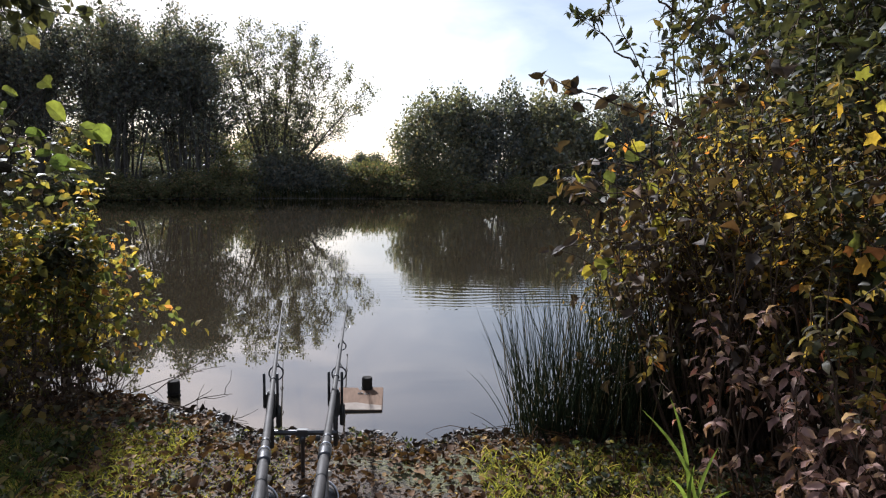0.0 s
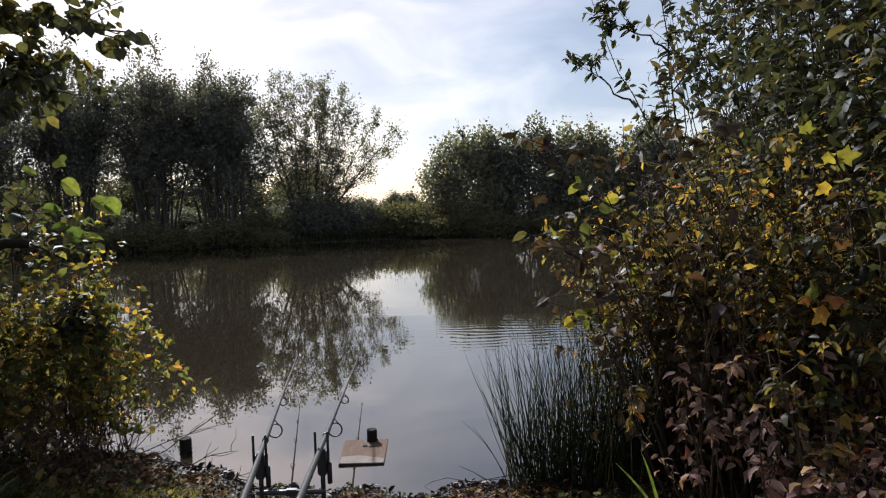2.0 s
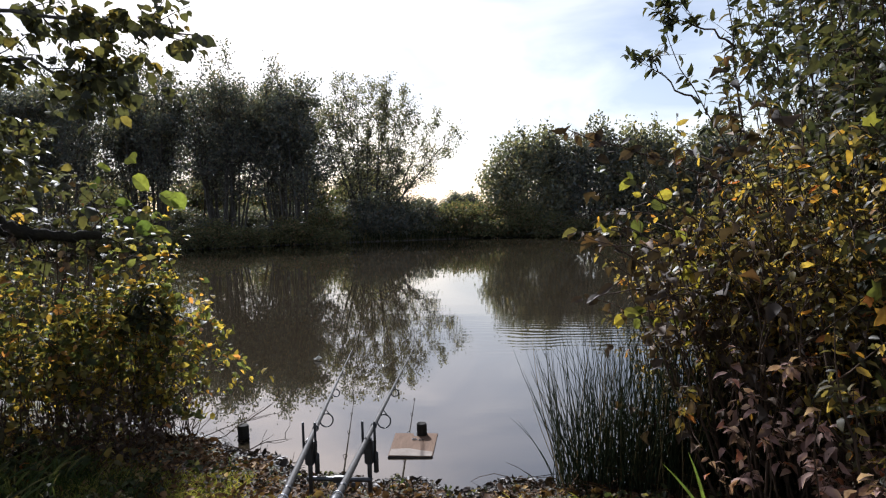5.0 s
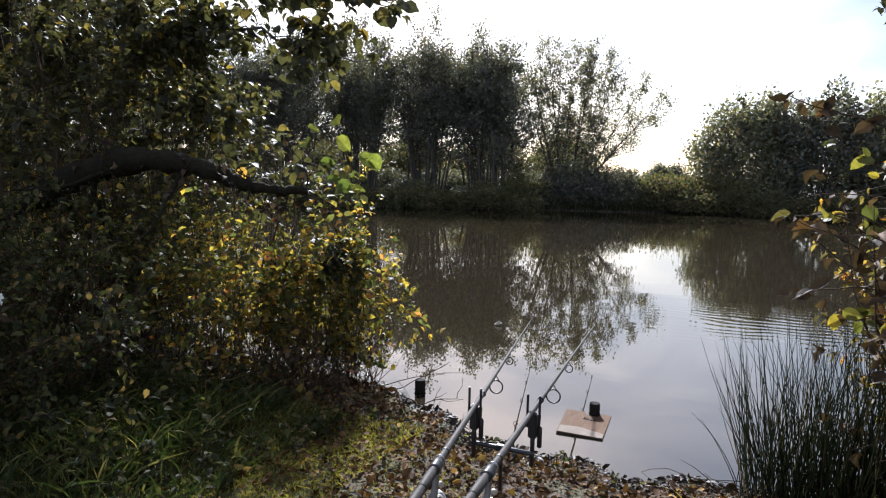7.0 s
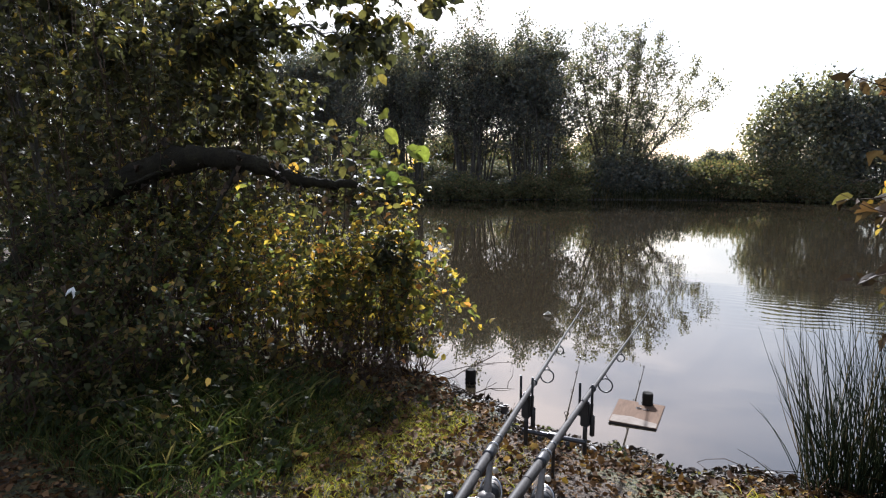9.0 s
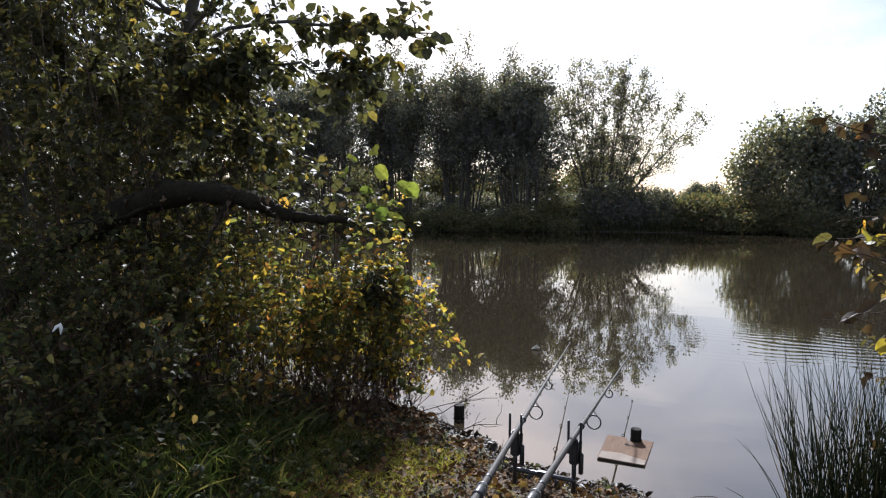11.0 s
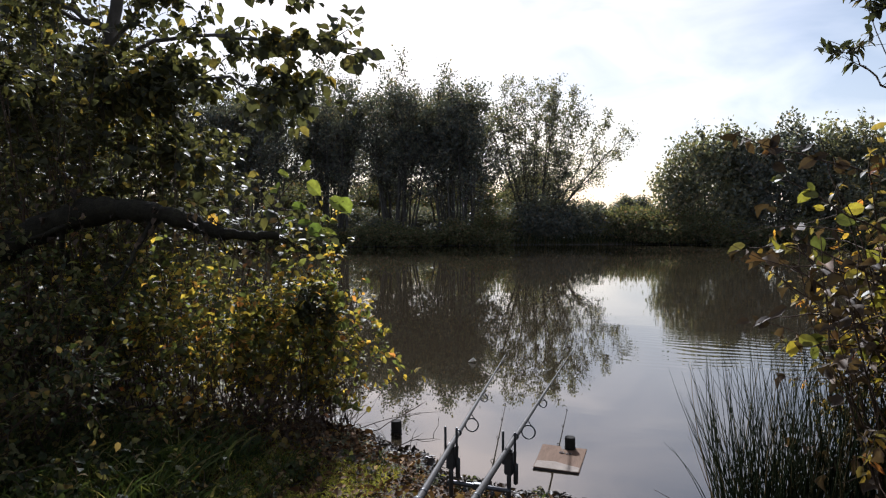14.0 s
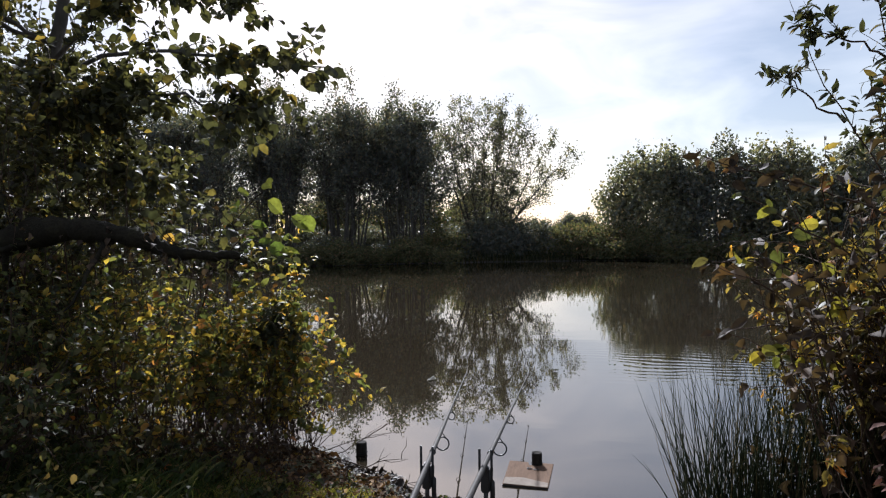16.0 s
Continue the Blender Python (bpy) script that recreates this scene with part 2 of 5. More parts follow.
M_GOLD = leaf_material("golden_leaf", [(0.0, (0.05, 0.058, 0.02)), (0.3, (0.10, 0.105, 0.028)), (0.6, (0.21, 0.19, 0.035)), (0.88, (0.36, 0.27, 0.035)), (1.0, (0.36, 0.14, 0.04))], 0.42, 0.5, 0.25, 40.0)
M_GREEN = leaf_material("fresh_green_leaf", [(0.0, (0.05, 0.075, 0.02)), (0.6, (0.09, 0.12, 0.028)), (1.0, (0.17, 0.18, 0.04))], 0.5, 0.5, 0.25)
M_SALLOW = leaf_material("sallow_leaf", [(0.0, (0.024, 0.028, 0.017)), (0.5, (0.046, 0.050, 0.026)), (0.9, (0.078, 0.074, 0.034)), (1.0, (0.17, 0.12, 0.045))], 0.28, 0.6, 0.2)
M_PINK = leaf_material("pinkish_dying_leaf", [(0.0, (0.10, 0.065, 0.05)), (0.4, (0.22, 0.13, 0.11)), (0.7, (0.34, 0.215, 0.185)), (0.92, (0.44, 0.31, 0.25)), (1.0, (0.42, 0.13, 0.07))], 0.28, 0.7, 0.15)
M_DEAD = leaf_material("dead_curled_leaf", [(0.0, (0.030, 0.021, 0.015)), (0.6, (0.070, 0.048, 0.031)), (0.94, (0.13, 0.085, 0.05)), (1.0, (0.26, 0.12, 0.05))], 0.15, 0.7, 0.2)
M_LITTER = leaf_material("fallen_leaf", [(0.0, (0.022, 0.013, 0.007)), (0.45, (0.072, 0.038, 0.018)), (0.78, (0.15, 0.084, 0.038)), (0.95, (0.27, 0.17, 0.085)), (1.0, (0.34, 0.22, 0.04))], 0.15, 0.7, 0.1)
M_WET = leaf_material("wet_fallen_leaf", [(0.0, (0.012, 0.009, 0.007)), (0.6, (0.035, 0.024, 0.017)), (0.92, (0.075, 0.048, 0.03)), (1.0, (0.16, 0.12, 0.04))], 0.05, 0.5, 0.15)
M_HERB = leaf_material("undergrowth_leaf", [(0.0, (0.022, 0.028, 0.014)), (0.5, (0.046, 0.056, 0.022)), (0.85, (0.115, 0.105, 0.044)), (1.0, (0.21, 0.14, 0.06))], 0.45, 0.6, 0.15)
M_GRASS = leaf_material("grass_blade", [(0.0, (0.022, 0.034, 0.011)), (0.6, (0.045, 0.062, 0.018)), (0.9, (0.10, 0.105, 0.03)), (1.0, (0.22, 0.18, 0.08))], 0.35, 0.65, 0.15)
M_RUSH = leaf_material("rush_stem", [(0.0, (0.013, 0.021, 0.011)), (0.55, (0.030, 0.039, 0.018)), (0.85, (0.058, 0.058, 0.026)), (1.0, (0.20, 0.15, 0.07))], 0.22, 0.75, 0.05)
M_BARK = solid_material("grey_bark", [(0.3, (0.03, 0.026, 0.022)), (0.55, (0.075, 0.066, 0.055)), (0.8, (0.14, 0.125, 0.105))], 9.0, 0.9, 0, 0.7, 0.01, (1, 1, 0.3))
M_TWIG = solid_material("brown_twig", [(0.3, (0.026, 0.017, 0.011)), (0.6, (0.066, 0.043, 0.027)), (0.85, (0.12, 0.08, 0.05))], 30.0, 0.85, 0, 0.3, 0.002, (1, 1, 0.4), 0.15)
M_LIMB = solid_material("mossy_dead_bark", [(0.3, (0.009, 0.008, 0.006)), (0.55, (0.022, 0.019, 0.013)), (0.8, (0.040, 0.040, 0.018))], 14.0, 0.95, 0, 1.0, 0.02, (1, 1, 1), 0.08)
M_STAKE = solid_material("wet_black_stake", [(0.3, (0.008, 0.007, 0.006)), (0.6, (0.022, 0.019, 0.015)), (0.85, (0.05, 0.042, 0.032))], 25.0, 0.85, 0, 0.7, 0.004, (1, 1, 0.25), 0.12)
M_PLY = solid_material("weathered_plywood", [(0.25, (0.07, 0.042, 0.027)), (0.5, (0.115, 0.072, 0.046)), (0.8, (0.16, 0.105, 0.07))], 9.0, 0.85, 0, 0.25, 0.002, (4, 0.7, 1), 0.12)
M_PLY_EDGE = solid_material("dark_wet_board_edge", [(0.3, (0.015, 0.012, 0.01)), (0.7, (0.05, 0.037, 0.026))], 30.0, 0.5)
M_PLY_WET = solid_material("pale_dried_silt", [(0.3, (0.15, 0.125, 0.10)), (0.7, (0.24, 0.205, 0.175))], 14.0, 0.85, 0, 0.2, 0.001, (1, 1, 1), 0.15)
M_ROD = solid_material("grey_carbon_rod", [(0.3, (0.026, 0.024, 0.023)), (0.7, (0.058, 0.053, 0.050))], 40.0, 0.6, 0.0, 0.08, 0.0005, (1, 1, 1), 0.12)
M_BLACK = solid_material("black_plastic", [(0.3, (0.010, 0.010, 0.011)), (0.7, (0.022, 0.022, 0.024))], 30.0, 0.45, 0, 0.1, 0.0005)
M_METAL = solid_material("dark_anodised_metal", [(0.3, (0.035, 0.035, 0.038)), (0.7, (0.07, 0.07, 0.074))], 40.0, 0.38, 0.8, 0.05, 0.0005)
M_SILVER = solid_material("silver_reel_metal", [(0.3, (0.38, 0.38, 0.40)), (0.7, (0.55, 0.55, 0.57))], 40.0, 0.3, 0.9, 0.05, 0.0005)
M_REEL = solid_material("grey_brown_reel_enamel", [(0.3, (0.12, 0.105, 0.095)), (0.7, (0.20, 0.18, 0.165))], 30.0, 0.45, 0.2, 0.05, 0.0005)
M_KNOB = solid_material("pale_cork_knob", [(0.3, (0.34, 0.30, 0.24)), (0.7, (0.5, 0.45, 0.38))], 60.0, 0.6)
M_WHITE = solid_material("bleached_leaf", [(0.3, (0.5, 0.5, 0.46)), (0.7, (0.72, 0.71, 0.66))], 30.0, 0.6)


# ---- mesh tools ----
def raw_mesh(name, verts, faces):
    """A mesh from an array of points and an array of faces of one size."""
    verts, faces = np.asarray(verts, np.float32).reshape(-1, 3), np.asarray(faces, np.int32)
    me = bpy.data.meshes.new(name)
    count, sides = faces.shape
    me.vertices.add(len(verts))
    me.vertices.foreach_set("co", verts.ravel())
    me.loops.add(count * sides)
    me.loops.foreach_set("vertex_index", faces.ravel())
    me.polygons.add(count)
    me.polygons.foreach_set("loop_start", np.arange(0, count * sides, sides, dtype=np.int32))
    me.update(calc_edges=True)
    return me


def smooth(me, angle=50):
    me.polygons.foreach_set("use_smooth", np.ones(len(me.polygons), bool))
    return me


def part(name, data, material, parent=None, label="", kind=""):
    """Links a bmesh or a mesh as one object, under a thing or a part where one is given."""
    if isinstance(data, bmesh.types.BMesh):
        me = bpy.data.meshes.new(name)
        data.to_mesh(me)
        data.free()
        data = me
    data.materials.append(material)
    ob = new(name, data)
    if parent is not None:
        ob.parent = parent
    return tagged(ob, label, kind=kind)


def thing(name, label, category, at=(0, 0, 0), group=""):
    ob = new(name)
    ob.location = at
    ob.empty_display_size = 0.1
    return tagged(ob, label, category, group)


def tubes(paths, sides=5):
    """Tapered tubes along polylines: (points, radii) each."""
    vs, fs, base = [], [], 0
    ring = np.linspace(0, 2 * np.pi, sides, endpoint=False)
    c, s = np.cos(ring)[:, None], np.sin(ring)[:, None]
    for pts, rad in paths:
        pts, rad = np.asarray(pts, float), np.asarray(rad, float)
        d = np.gradient(pts, axis=0)
        d /= np.linalg.norm(d, axis=1)[:, None] + 1e-9
        for p, t, r in zip(pts, d, rad):
            a = np.cross(t, (0.31, 0.95, 0.02) if abs(t[2]) > 0.8 else (0, 0, 1.0))
            a /= np.linalg.norm(a) + 1e-9
            vs.append(p + r * (c * a + s * np.cross(t, a)))
        k = len(pts)
        i, j = np.meshgrid(np.arange(k - 1), np.arange(sides), indexing="ij")
        q = base + i * sides
        fs.append(np.stack([q + j, q + (j + 1) % sides, q + sides + (j + 1) % sides, q + sides + j], -1).reshape(-1, 4))
        base += k * sides
    return np.concatenate(vs), np.concatenate(fs)


def unit(v):
    return v / (np.linalg.norm(v, axis=-1, keepdims=True) + 1e-9)


def leaf_blades(p, d, nrm, length, width, fold=0.25, droop=0.2, curl=0.0):
    """Pointed leaves of eight points and two folded halves of two faces each."""
    n = len(p)
    d = unit(d)
    side = unit(np.cross(d, nrm))
    up = np.cross(side, d)
    L, W = np.broadcast_to(length, n)[:, None], np.broadcast_to(width, n)[:, None]
    b, t = p, p + d * L - up * L * droop
    mid = p + d * L * 0.5 + up * L * 0.04
    l1 = p + d * L * 0.22 - side * W * 0.42 + up * W * fold * 0.7
    l2 = p + d * L * 0.62 - side * W * 0.44 + up * W * (fold + curl) - up * L * droop * 0.4
    r1 = p + d * L * 0.22 + side * W * 0.42 + up * W * fold * 0.7
    r2 = p + d * L * 0.62 + side * W * 0.44 + up * W * (fold + curl) - up * L * droop * 0.4
    v = np.stack([b, l1, l2, t, r2, r1, mid], 1).reshape(-1, 3)
    k = np.arange(n)[:, None, None] * 7
    tri = np.array([[0, 6, 1], [1, 6, 2], [6, 3, 2], [0, 5, 6], [5, 4, 6], [6, 4, 3]])[None]
    return v, (k + tri).reshape(-1, 3)


def far_leaves(p, rng, size):
    """Small four-cornered leaves, turned at random."""
    n = len(p)
    d, s = unit(rng.normal(size=(n, 3)) + (0, 0, -0.3)), rng.normal(size=(n, 3))
    s = unit(np.cross(d, s))
    L = (size * rng.uniform(0.6, 1.4, n))[:, None]
    v = np.stack([p - d * L * 0.5, p + s * L * 0.32, p + d * L * 0.5, p - s * L * 0.32], 1).reshape(-1, 3)
    return v, (np.arange(n)[:, None] * 4 + np.arange(4)[None])


def wander(rng, start, way, length, steps, bend=0.15, rise=0.0):
    """A polyline that strays from its way."""
    pts, d = [np.array(start, float)], unit(np.array(way, float))
    for _ in range(steps):
        d = unit(d + rng.normal(size=3) * bend + np.array((0, 0, rise)))
        pts.append(pts[-1] + d * length / steps)
    return np.array(pts)


def along(pts, t):
    """Points at shares t of a polyline, and its directions there."""
    f = np.clip(t, 0, 0.9999) * (len(pts) - 1)
    i = f.astype(int)
    w = (f - i)[:, None]
    return pts[i] * (1 - w) + pts[i + 1] * w, unit(pts[i + 1] - pts[i])


# ---- ground and water ----
SHORE_X = (-90, -40, -20, -11, -6, -3.2, -2.08, -1.5, -1.1, -0.87, -0.45, -0.15, 0.2, 0.7, 1.5, 3, 8, 25, 70)
SHORE_Y = (30, 17, 10, 6.6, 4.6, 3.75, 3.42, 3.12, 2.83, 2.69, 2.61, 2.56, 2.58, 2.62, 2.95, 3.7, 6.2, 13, 30)
FAR_X = (-90, -40, -24, -12.3, -7.6, -3.5, 0, 3, 8, 20, 70)
FAR_Y = (5, 15, 19, 22.8, 25.4, 27.3, 27.9, 27.8, 27.0, 23, 5)


def inland(x, y):
    """How far from the water a place lies; below nought in the pond."""
    wob = 0.05 * np.sin(x * 7.3) * np.sin(x * 3.1 + 1.0) + 0.03 * np.sin(x * 17.0)
    near = np.interp(x, SHORE_X, SHORE_Y) + wob - y
    far = y - np.interp(x, FAR_X, FAR_Y) - 0.25 * np.sin(x * 1.3) * np.sin(x * 0.47)
    return np.maximum(near, far)


def bank(x, y):
    """The ground's height."""
    x, y = np.asarray(x, float), np.asarray(y, float)
    s = inland(x, y)
    lumps = 0.012 * np.sin(x * 9.1 + 2 * np.sin(y * 4.3)) * np.sin(y * 7.7 + 1.3) + 0.008 * np.sin(x * 21 + y * 13) * np.sin(y * 19 - x * 7)
    land = 0.012 + 0.105 * (1 - np.exp(-np.maximum(s, 0) / 0.42)) + 0.02 * np.minimum(np.maximum(s, 0), 8) + lumps * np.clip(s * 4, 0, 1)
    return np.where(s > 0, land, np.maximum(0.30 * s, -0.8) + 0.01)


gx = np.concatenate([-np.geomspace(600, 4.0, 40), np.linspace(-3.9, 3.2, 120), np.geomspace(3.4, 600, 40)])
gy = np.concatenate([-np.geomspace(300, 3.2, 24), np.linspace(-3, 4.4, 120), np.linspace(4.7, 36, 110), np.geomspace(37, 900, 30)])
X, Y = np.meshgrid(gx, gy, indexing="ij")
i, j = np.meshgrid(np.arange(len(gx) - 1), np.arange(len(gy) - 1), indexing="ij")
q = (i * len(gy) + j)[..., None] + np.array([0, len(gy), len(gy) + 1, 1])
ground = part("ground", smooth(raw_mesh("ground", np.stack([X, Y, bank(X, Y)], -1), q.reshape(-1, 4))), M_GROUND)
tagged(ground, "muddy brown bank with mossy green patches round the pond", "ground", kind="structure")

wq = raw_mesh("water", [(-120, 1.5, 0), (120, 1.5, 0), (120, 60, 0), (-120, 60, 0)], [[0, 1, 2, 3]])
water = part("water", wq, M_WATER)
tagged(water, "calm dark pond water mirroring trees and bright sky", "water", kind="structure")


# ---- trees and bushes ----
def tree(name, label, seed, at, height, rx, bare, stems, leaf_mat, leaves, size, group="", ry=None, base_r=0.05, category="tree", foot_spread=0.5, fan=0.45, reach=1.0, gap=0.28, sigma=0.12, patchy=3.0, lean=(), bottom=0.4, shoots=True, spread=0.85, flat=0.75):
    """A tree of several stems that fan from the foot; side branches climb from each, fine twigs from those, and leaves
    sit along the twigs. bare: the share of a stem below its first leafy branches; rx, ry: the crown's half widths;
    lean: stems with a given end (x, y, z); gap: metres between side branches; bottom: leaf density low in the crown."""
    rng = np.random.default_rng(seed)
    ry = ry or rx * 0.7
    root = thing(name, label, category, (at[0], at[1], float(bank(at[0], at[1])) - 0.05), group)
    t = np.linspace(0, 1, 13)[:, None]
    ends = [np.array(e, float) for e in lean]
    for k in range(stems):
        r, turn = math.sqrt((k + 0.5) / stems), 2.4 * k + rng.uniform(-0.4, 0.4)
        dome = math.sqrt(max(1 - flat * r * r, 0.05)) * rng.uniform(0.9, 1.03)
        ends.append(np.array((rx * r * math.cos(turn), ry * r * math.sin(turn), height * dome)))
    trunk, limbs, spots, dense = [], [], [], []
    for e in ends:
        foot = unit(np.array((e[0], e[1], 0.0)) + rng.normal(size=3) * (0.3, 0.3, 0)) * (1, 1, 0) * foot_spread * rng.uniform(0.2, 1.0)
        knee = foot + (e - foot) * (fan, fan, 0.55) + rng.normal(size=3) * 0.12
        pts = (1 - t) ** 2 * foot + 2 * t * (1 - t) * knee + t * t * e
        pts += np.cumsum(rng.normal(size=(13, 3)) * 0.025, axis=0) * t
        span = np.linalg.norm(e - foot)
        rad = base_r * rng.uniform(0.6, 1.0) * (1 - 0.9 * t[:, 0] ** 0.8)
        trunk.append((pts, rad))
        for s in np.arange(bare + rng.uniform(0, 0.05), 1.0, gap / span):
            p, d = along(pts, np.array([s]))
            out = unit(np.array((e[0], e[1], 0.0)) + 1e-3) * 0.2
            way = d[0] * (1.6 - spread) + out * s + unit(rng.normal(size=3)) * spread + (0, 0, 0.25)
            long = reach * (0.45 + 1.0 * (1 - s) ** 0.7 * min(1.0, s / 0.3)) * rng.uniform(0.5, 1.25)
            br = wander(rng, p[0], way, long, 6, 0.16, 0.05)
            limbs.append((br, np.linspace(0.014, 0.006, 7) * base_r / 0.05))
            weight = rng.gamma(patchy, 1.0) * (bottom + (1 - bottom) * min(1.0, max(br[-1][2] / height, 0.05) * 1.3))
            for _ in range(5):
                q0, d0 = along(br, np.array([rng.uniform(0.2, 1.0)]))
                tw = wander(rng, q0[0], d0[0] * 0.7 + unit(rng.normal(size=3)) * 0.8 + (0, 0, 0.3), rng.uniform(0.18, 0.5) * reach, 4, 0.2)
                limbs.append((tw, np.linspace(0.006, 0.003, 5)))
                spots.append(tw)
                dense.append(weight)
        if shoots:
            for _ in range(3):
                tw = wander(rng, pts[-1 - rng.integers(0, 3)], (rng.normal() * 0.3 + e[0] / rx * 0.3, rng.normal() * 0.3, 1.0), rng.uniform(0.3, 0.7), 4, 0.12)
                limbs.append((tw, np.linspace(0.006, 0.002, 5)))
                spots.append(tw)
                dense.append(1.2)
    dense = np.array(dense)
    owner = np.sort(rng.choice(len(spots), leaves, p=dense / dense.sum()))
    u = rng.uniform(0, 1, leaves) * 3.999
    i = u.astype(int)
    S = np.array(spots)
    p = S[owner, i] * (1 - (u - i))[:, None] + S[owner, i + 1] * (u - i)[:, None]
    p += rng.normal(size=p.shape) * sigma
    p = p[p[:, 2] > 0.1]
    for path in trunk:
        part("trunk", smooth(raw_mesh("trunk", *tubes([path], 6))), M_BARK, root)
    part("branchwork", raw_mesh("branchwork", *tubes(limbs, 3)), M_BARK, root, kind="stuff")
    part("crown", raw_mesh("crown", *far_leaves(p, rng, size)), leaf_mat, root, kind="stuff")
    return root


def dome_bush(name, label, seed, at, rx, ry, height, leaf_mat, leaves, size, group="", category="bush", whips=40, sigma=0.2):
    """A rounded dense bush: stems that fan out, clumps of leaves, thin shoots over the top."""
    rng = np.random.default_rng(seed)
    root = thing(name, label, category, (at[0], at[1], float(bank(at[0], at[1])) - 0.05), group)
    stems, clumps = [], []
    for _ in range(26):
        u = unit(rng.normal(size=3) * (1, 1, 0.6) + (0, 0, 0.6))
        u[2] = abs(u[2])
        tip = u * (rx, ry, height) * rng.uniform(0.75, 0.98)
        mid = tip * (0.35, 0.35, 0.55) + rng.normal(size=3) * 0.1
        t = np.linspace(0, 1, 7)[:, None]
        pts = (1 - t) ** 2 * np.array((tip[0] * 0.08, tip[1] * 0.08, 0)) + 2 * t * (1 - t) * mid + t * t * tip
        stems.append((pts, np.linspace(0.03, 0.006, 7) * height / 3))
    for _ in range(int(190 * rx * height / 6) + 60):
        u = unit(rng.normal(size=3))
        u[2] = abs(u[2]) ** 0.8
        r = rng.uniform(0.55, 1.0) ** 0.6
        lump = 0.9 + 0.13 * np.sin(u[0] * 7 + seed) * np.sin(u[2] * 6 + seed * 2) + rng.normal() * 0.04
        clumps.append(u * (rx, ry, height) * r * lump)
    clumps = np.array(clumps)
    k = rng.integers(0, len(clumps), leaves)
    p = clumps[k] + rng.normal(size=(leaves, 3)) * sigma
    for _ in range(whips):
        c = clumps[rng.integers(0, len(clumps))]
        if c[2] < height * 0.5:
            continue
        w = wander(rng, c, (c[0] / rx * 0.4, 0, 1), rng.uniform(0.4, 0.9) * height / 4.5, 4, 0.1)
        stems.append((w, np.linspace(0.008, 0.002, 5)))
        extra = along(w, rng.uniform(0, 1, 14))[0] + rng.normal(size=(14, 3)) * 0.05
        p = np.concatenate([p, extra])
    p = p[p[:, 2] > 0.03]
    part("woody_growth", raw_mesh("woody_growth", *tubes(stems, 4)), M_BARK, root, kind="stuff")
    part("foliage", raw_mesh("foliage", *far_leaves(p, rng, size)), leaf_mat, root, kind="stuff")
    return root


FAR = "trees on the far bank"
ALDER = dict(foot_spread=0.9, bottom=0.25, reach=1.5, gap=0.24, spread=1.3, fan=0.45, patchy=1.6, sigma=0.15, flat=0.45, base_r=0.07)
t_a = tree("alder_tree", "tall slender dark alder with many thin trunks on the far bank", 11, (-15.6, 26.8), 7.9, 2.2, 0.34, 15, M_FAR_HAZED, 15000, 0.12, FAR, **ALDER)
t_b = tree("alder_tree", "tall slender dark alder with open crown on the far bank", 12, (-12.2, 26.9), 7.3, 2.0, 0.32, 14, M_FAR_HAZED, 13500, 0.12, FAR, **ALDER)
t_c = tree("alder_tree", "dense round-crowned dark alder on the far bank", 13, (-9.4, 27.1), 6.7, 1.9, 0.34, 15, M_FAR_HAZED, 19000, 0.12, FAR, **ALDER)
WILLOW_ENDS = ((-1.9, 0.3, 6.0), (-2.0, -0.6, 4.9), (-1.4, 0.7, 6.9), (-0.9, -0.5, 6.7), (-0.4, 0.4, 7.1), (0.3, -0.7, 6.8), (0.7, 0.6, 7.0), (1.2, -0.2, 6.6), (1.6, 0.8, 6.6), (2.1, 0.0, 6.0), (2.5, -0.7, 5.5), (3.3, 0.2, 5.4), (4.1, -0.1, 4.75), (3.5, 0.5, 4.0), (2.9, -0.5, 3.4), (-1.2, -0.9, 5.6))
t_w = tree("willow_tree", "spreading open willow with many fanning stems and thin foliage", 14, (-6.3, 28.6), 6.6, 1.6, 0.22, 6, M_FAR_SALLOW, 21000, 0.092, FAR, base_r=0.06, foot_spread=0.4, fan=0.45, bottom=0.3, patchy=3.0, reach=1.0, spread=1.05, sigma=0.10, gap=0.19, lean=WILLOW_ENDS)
for source, tx, ty, turn in ((t_b, -18.6, 25.6, 140), (t_c, -20.8, 24.8, 30), (t_a, -23.3, 23.5, 75), (t_c, -26.2, 22.5, 200), (t_a, -29.5, 20.5, 300), (t_c, -17.4, 29.2, 100), (t_b, -21.5, 28.0, 320), (t_b, -10.7, 29.6, 200), (t_b, -13.9, 29.9, 290)):
    copy_thing(source, pose(tx, ty, 0.15 if ty < 28 else 0.3, rz=turn))

BLOCK = "sallow bushes on the far bank"
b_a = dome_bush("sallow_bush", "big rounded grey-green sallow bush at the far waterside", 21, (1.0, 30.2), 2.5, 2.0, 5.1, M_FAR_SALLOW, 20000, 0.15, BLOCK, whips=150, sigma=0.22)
b_b = dome_bush("sallow_bush", "big dense dark sallow bush at the far waterside", 22, (3.7, 30.4), 2.7, 2.0, 5.2, M_FAR_HAZED, 20000, 0.15, BLOCK, whips=150, sigma=0.22)
copy_thing(b_a, pose(6.3, 30.2, 0.1, rz=120))
copy_thing(b_b, pose(9.6, 30.0, 0.1, rz=60))
copy_thing(b_a, pose(13.2, 28.8, 0.1, rz=200))
copy_thing(b_b, pose(17.5, 27.5, 0.1, rz=20))

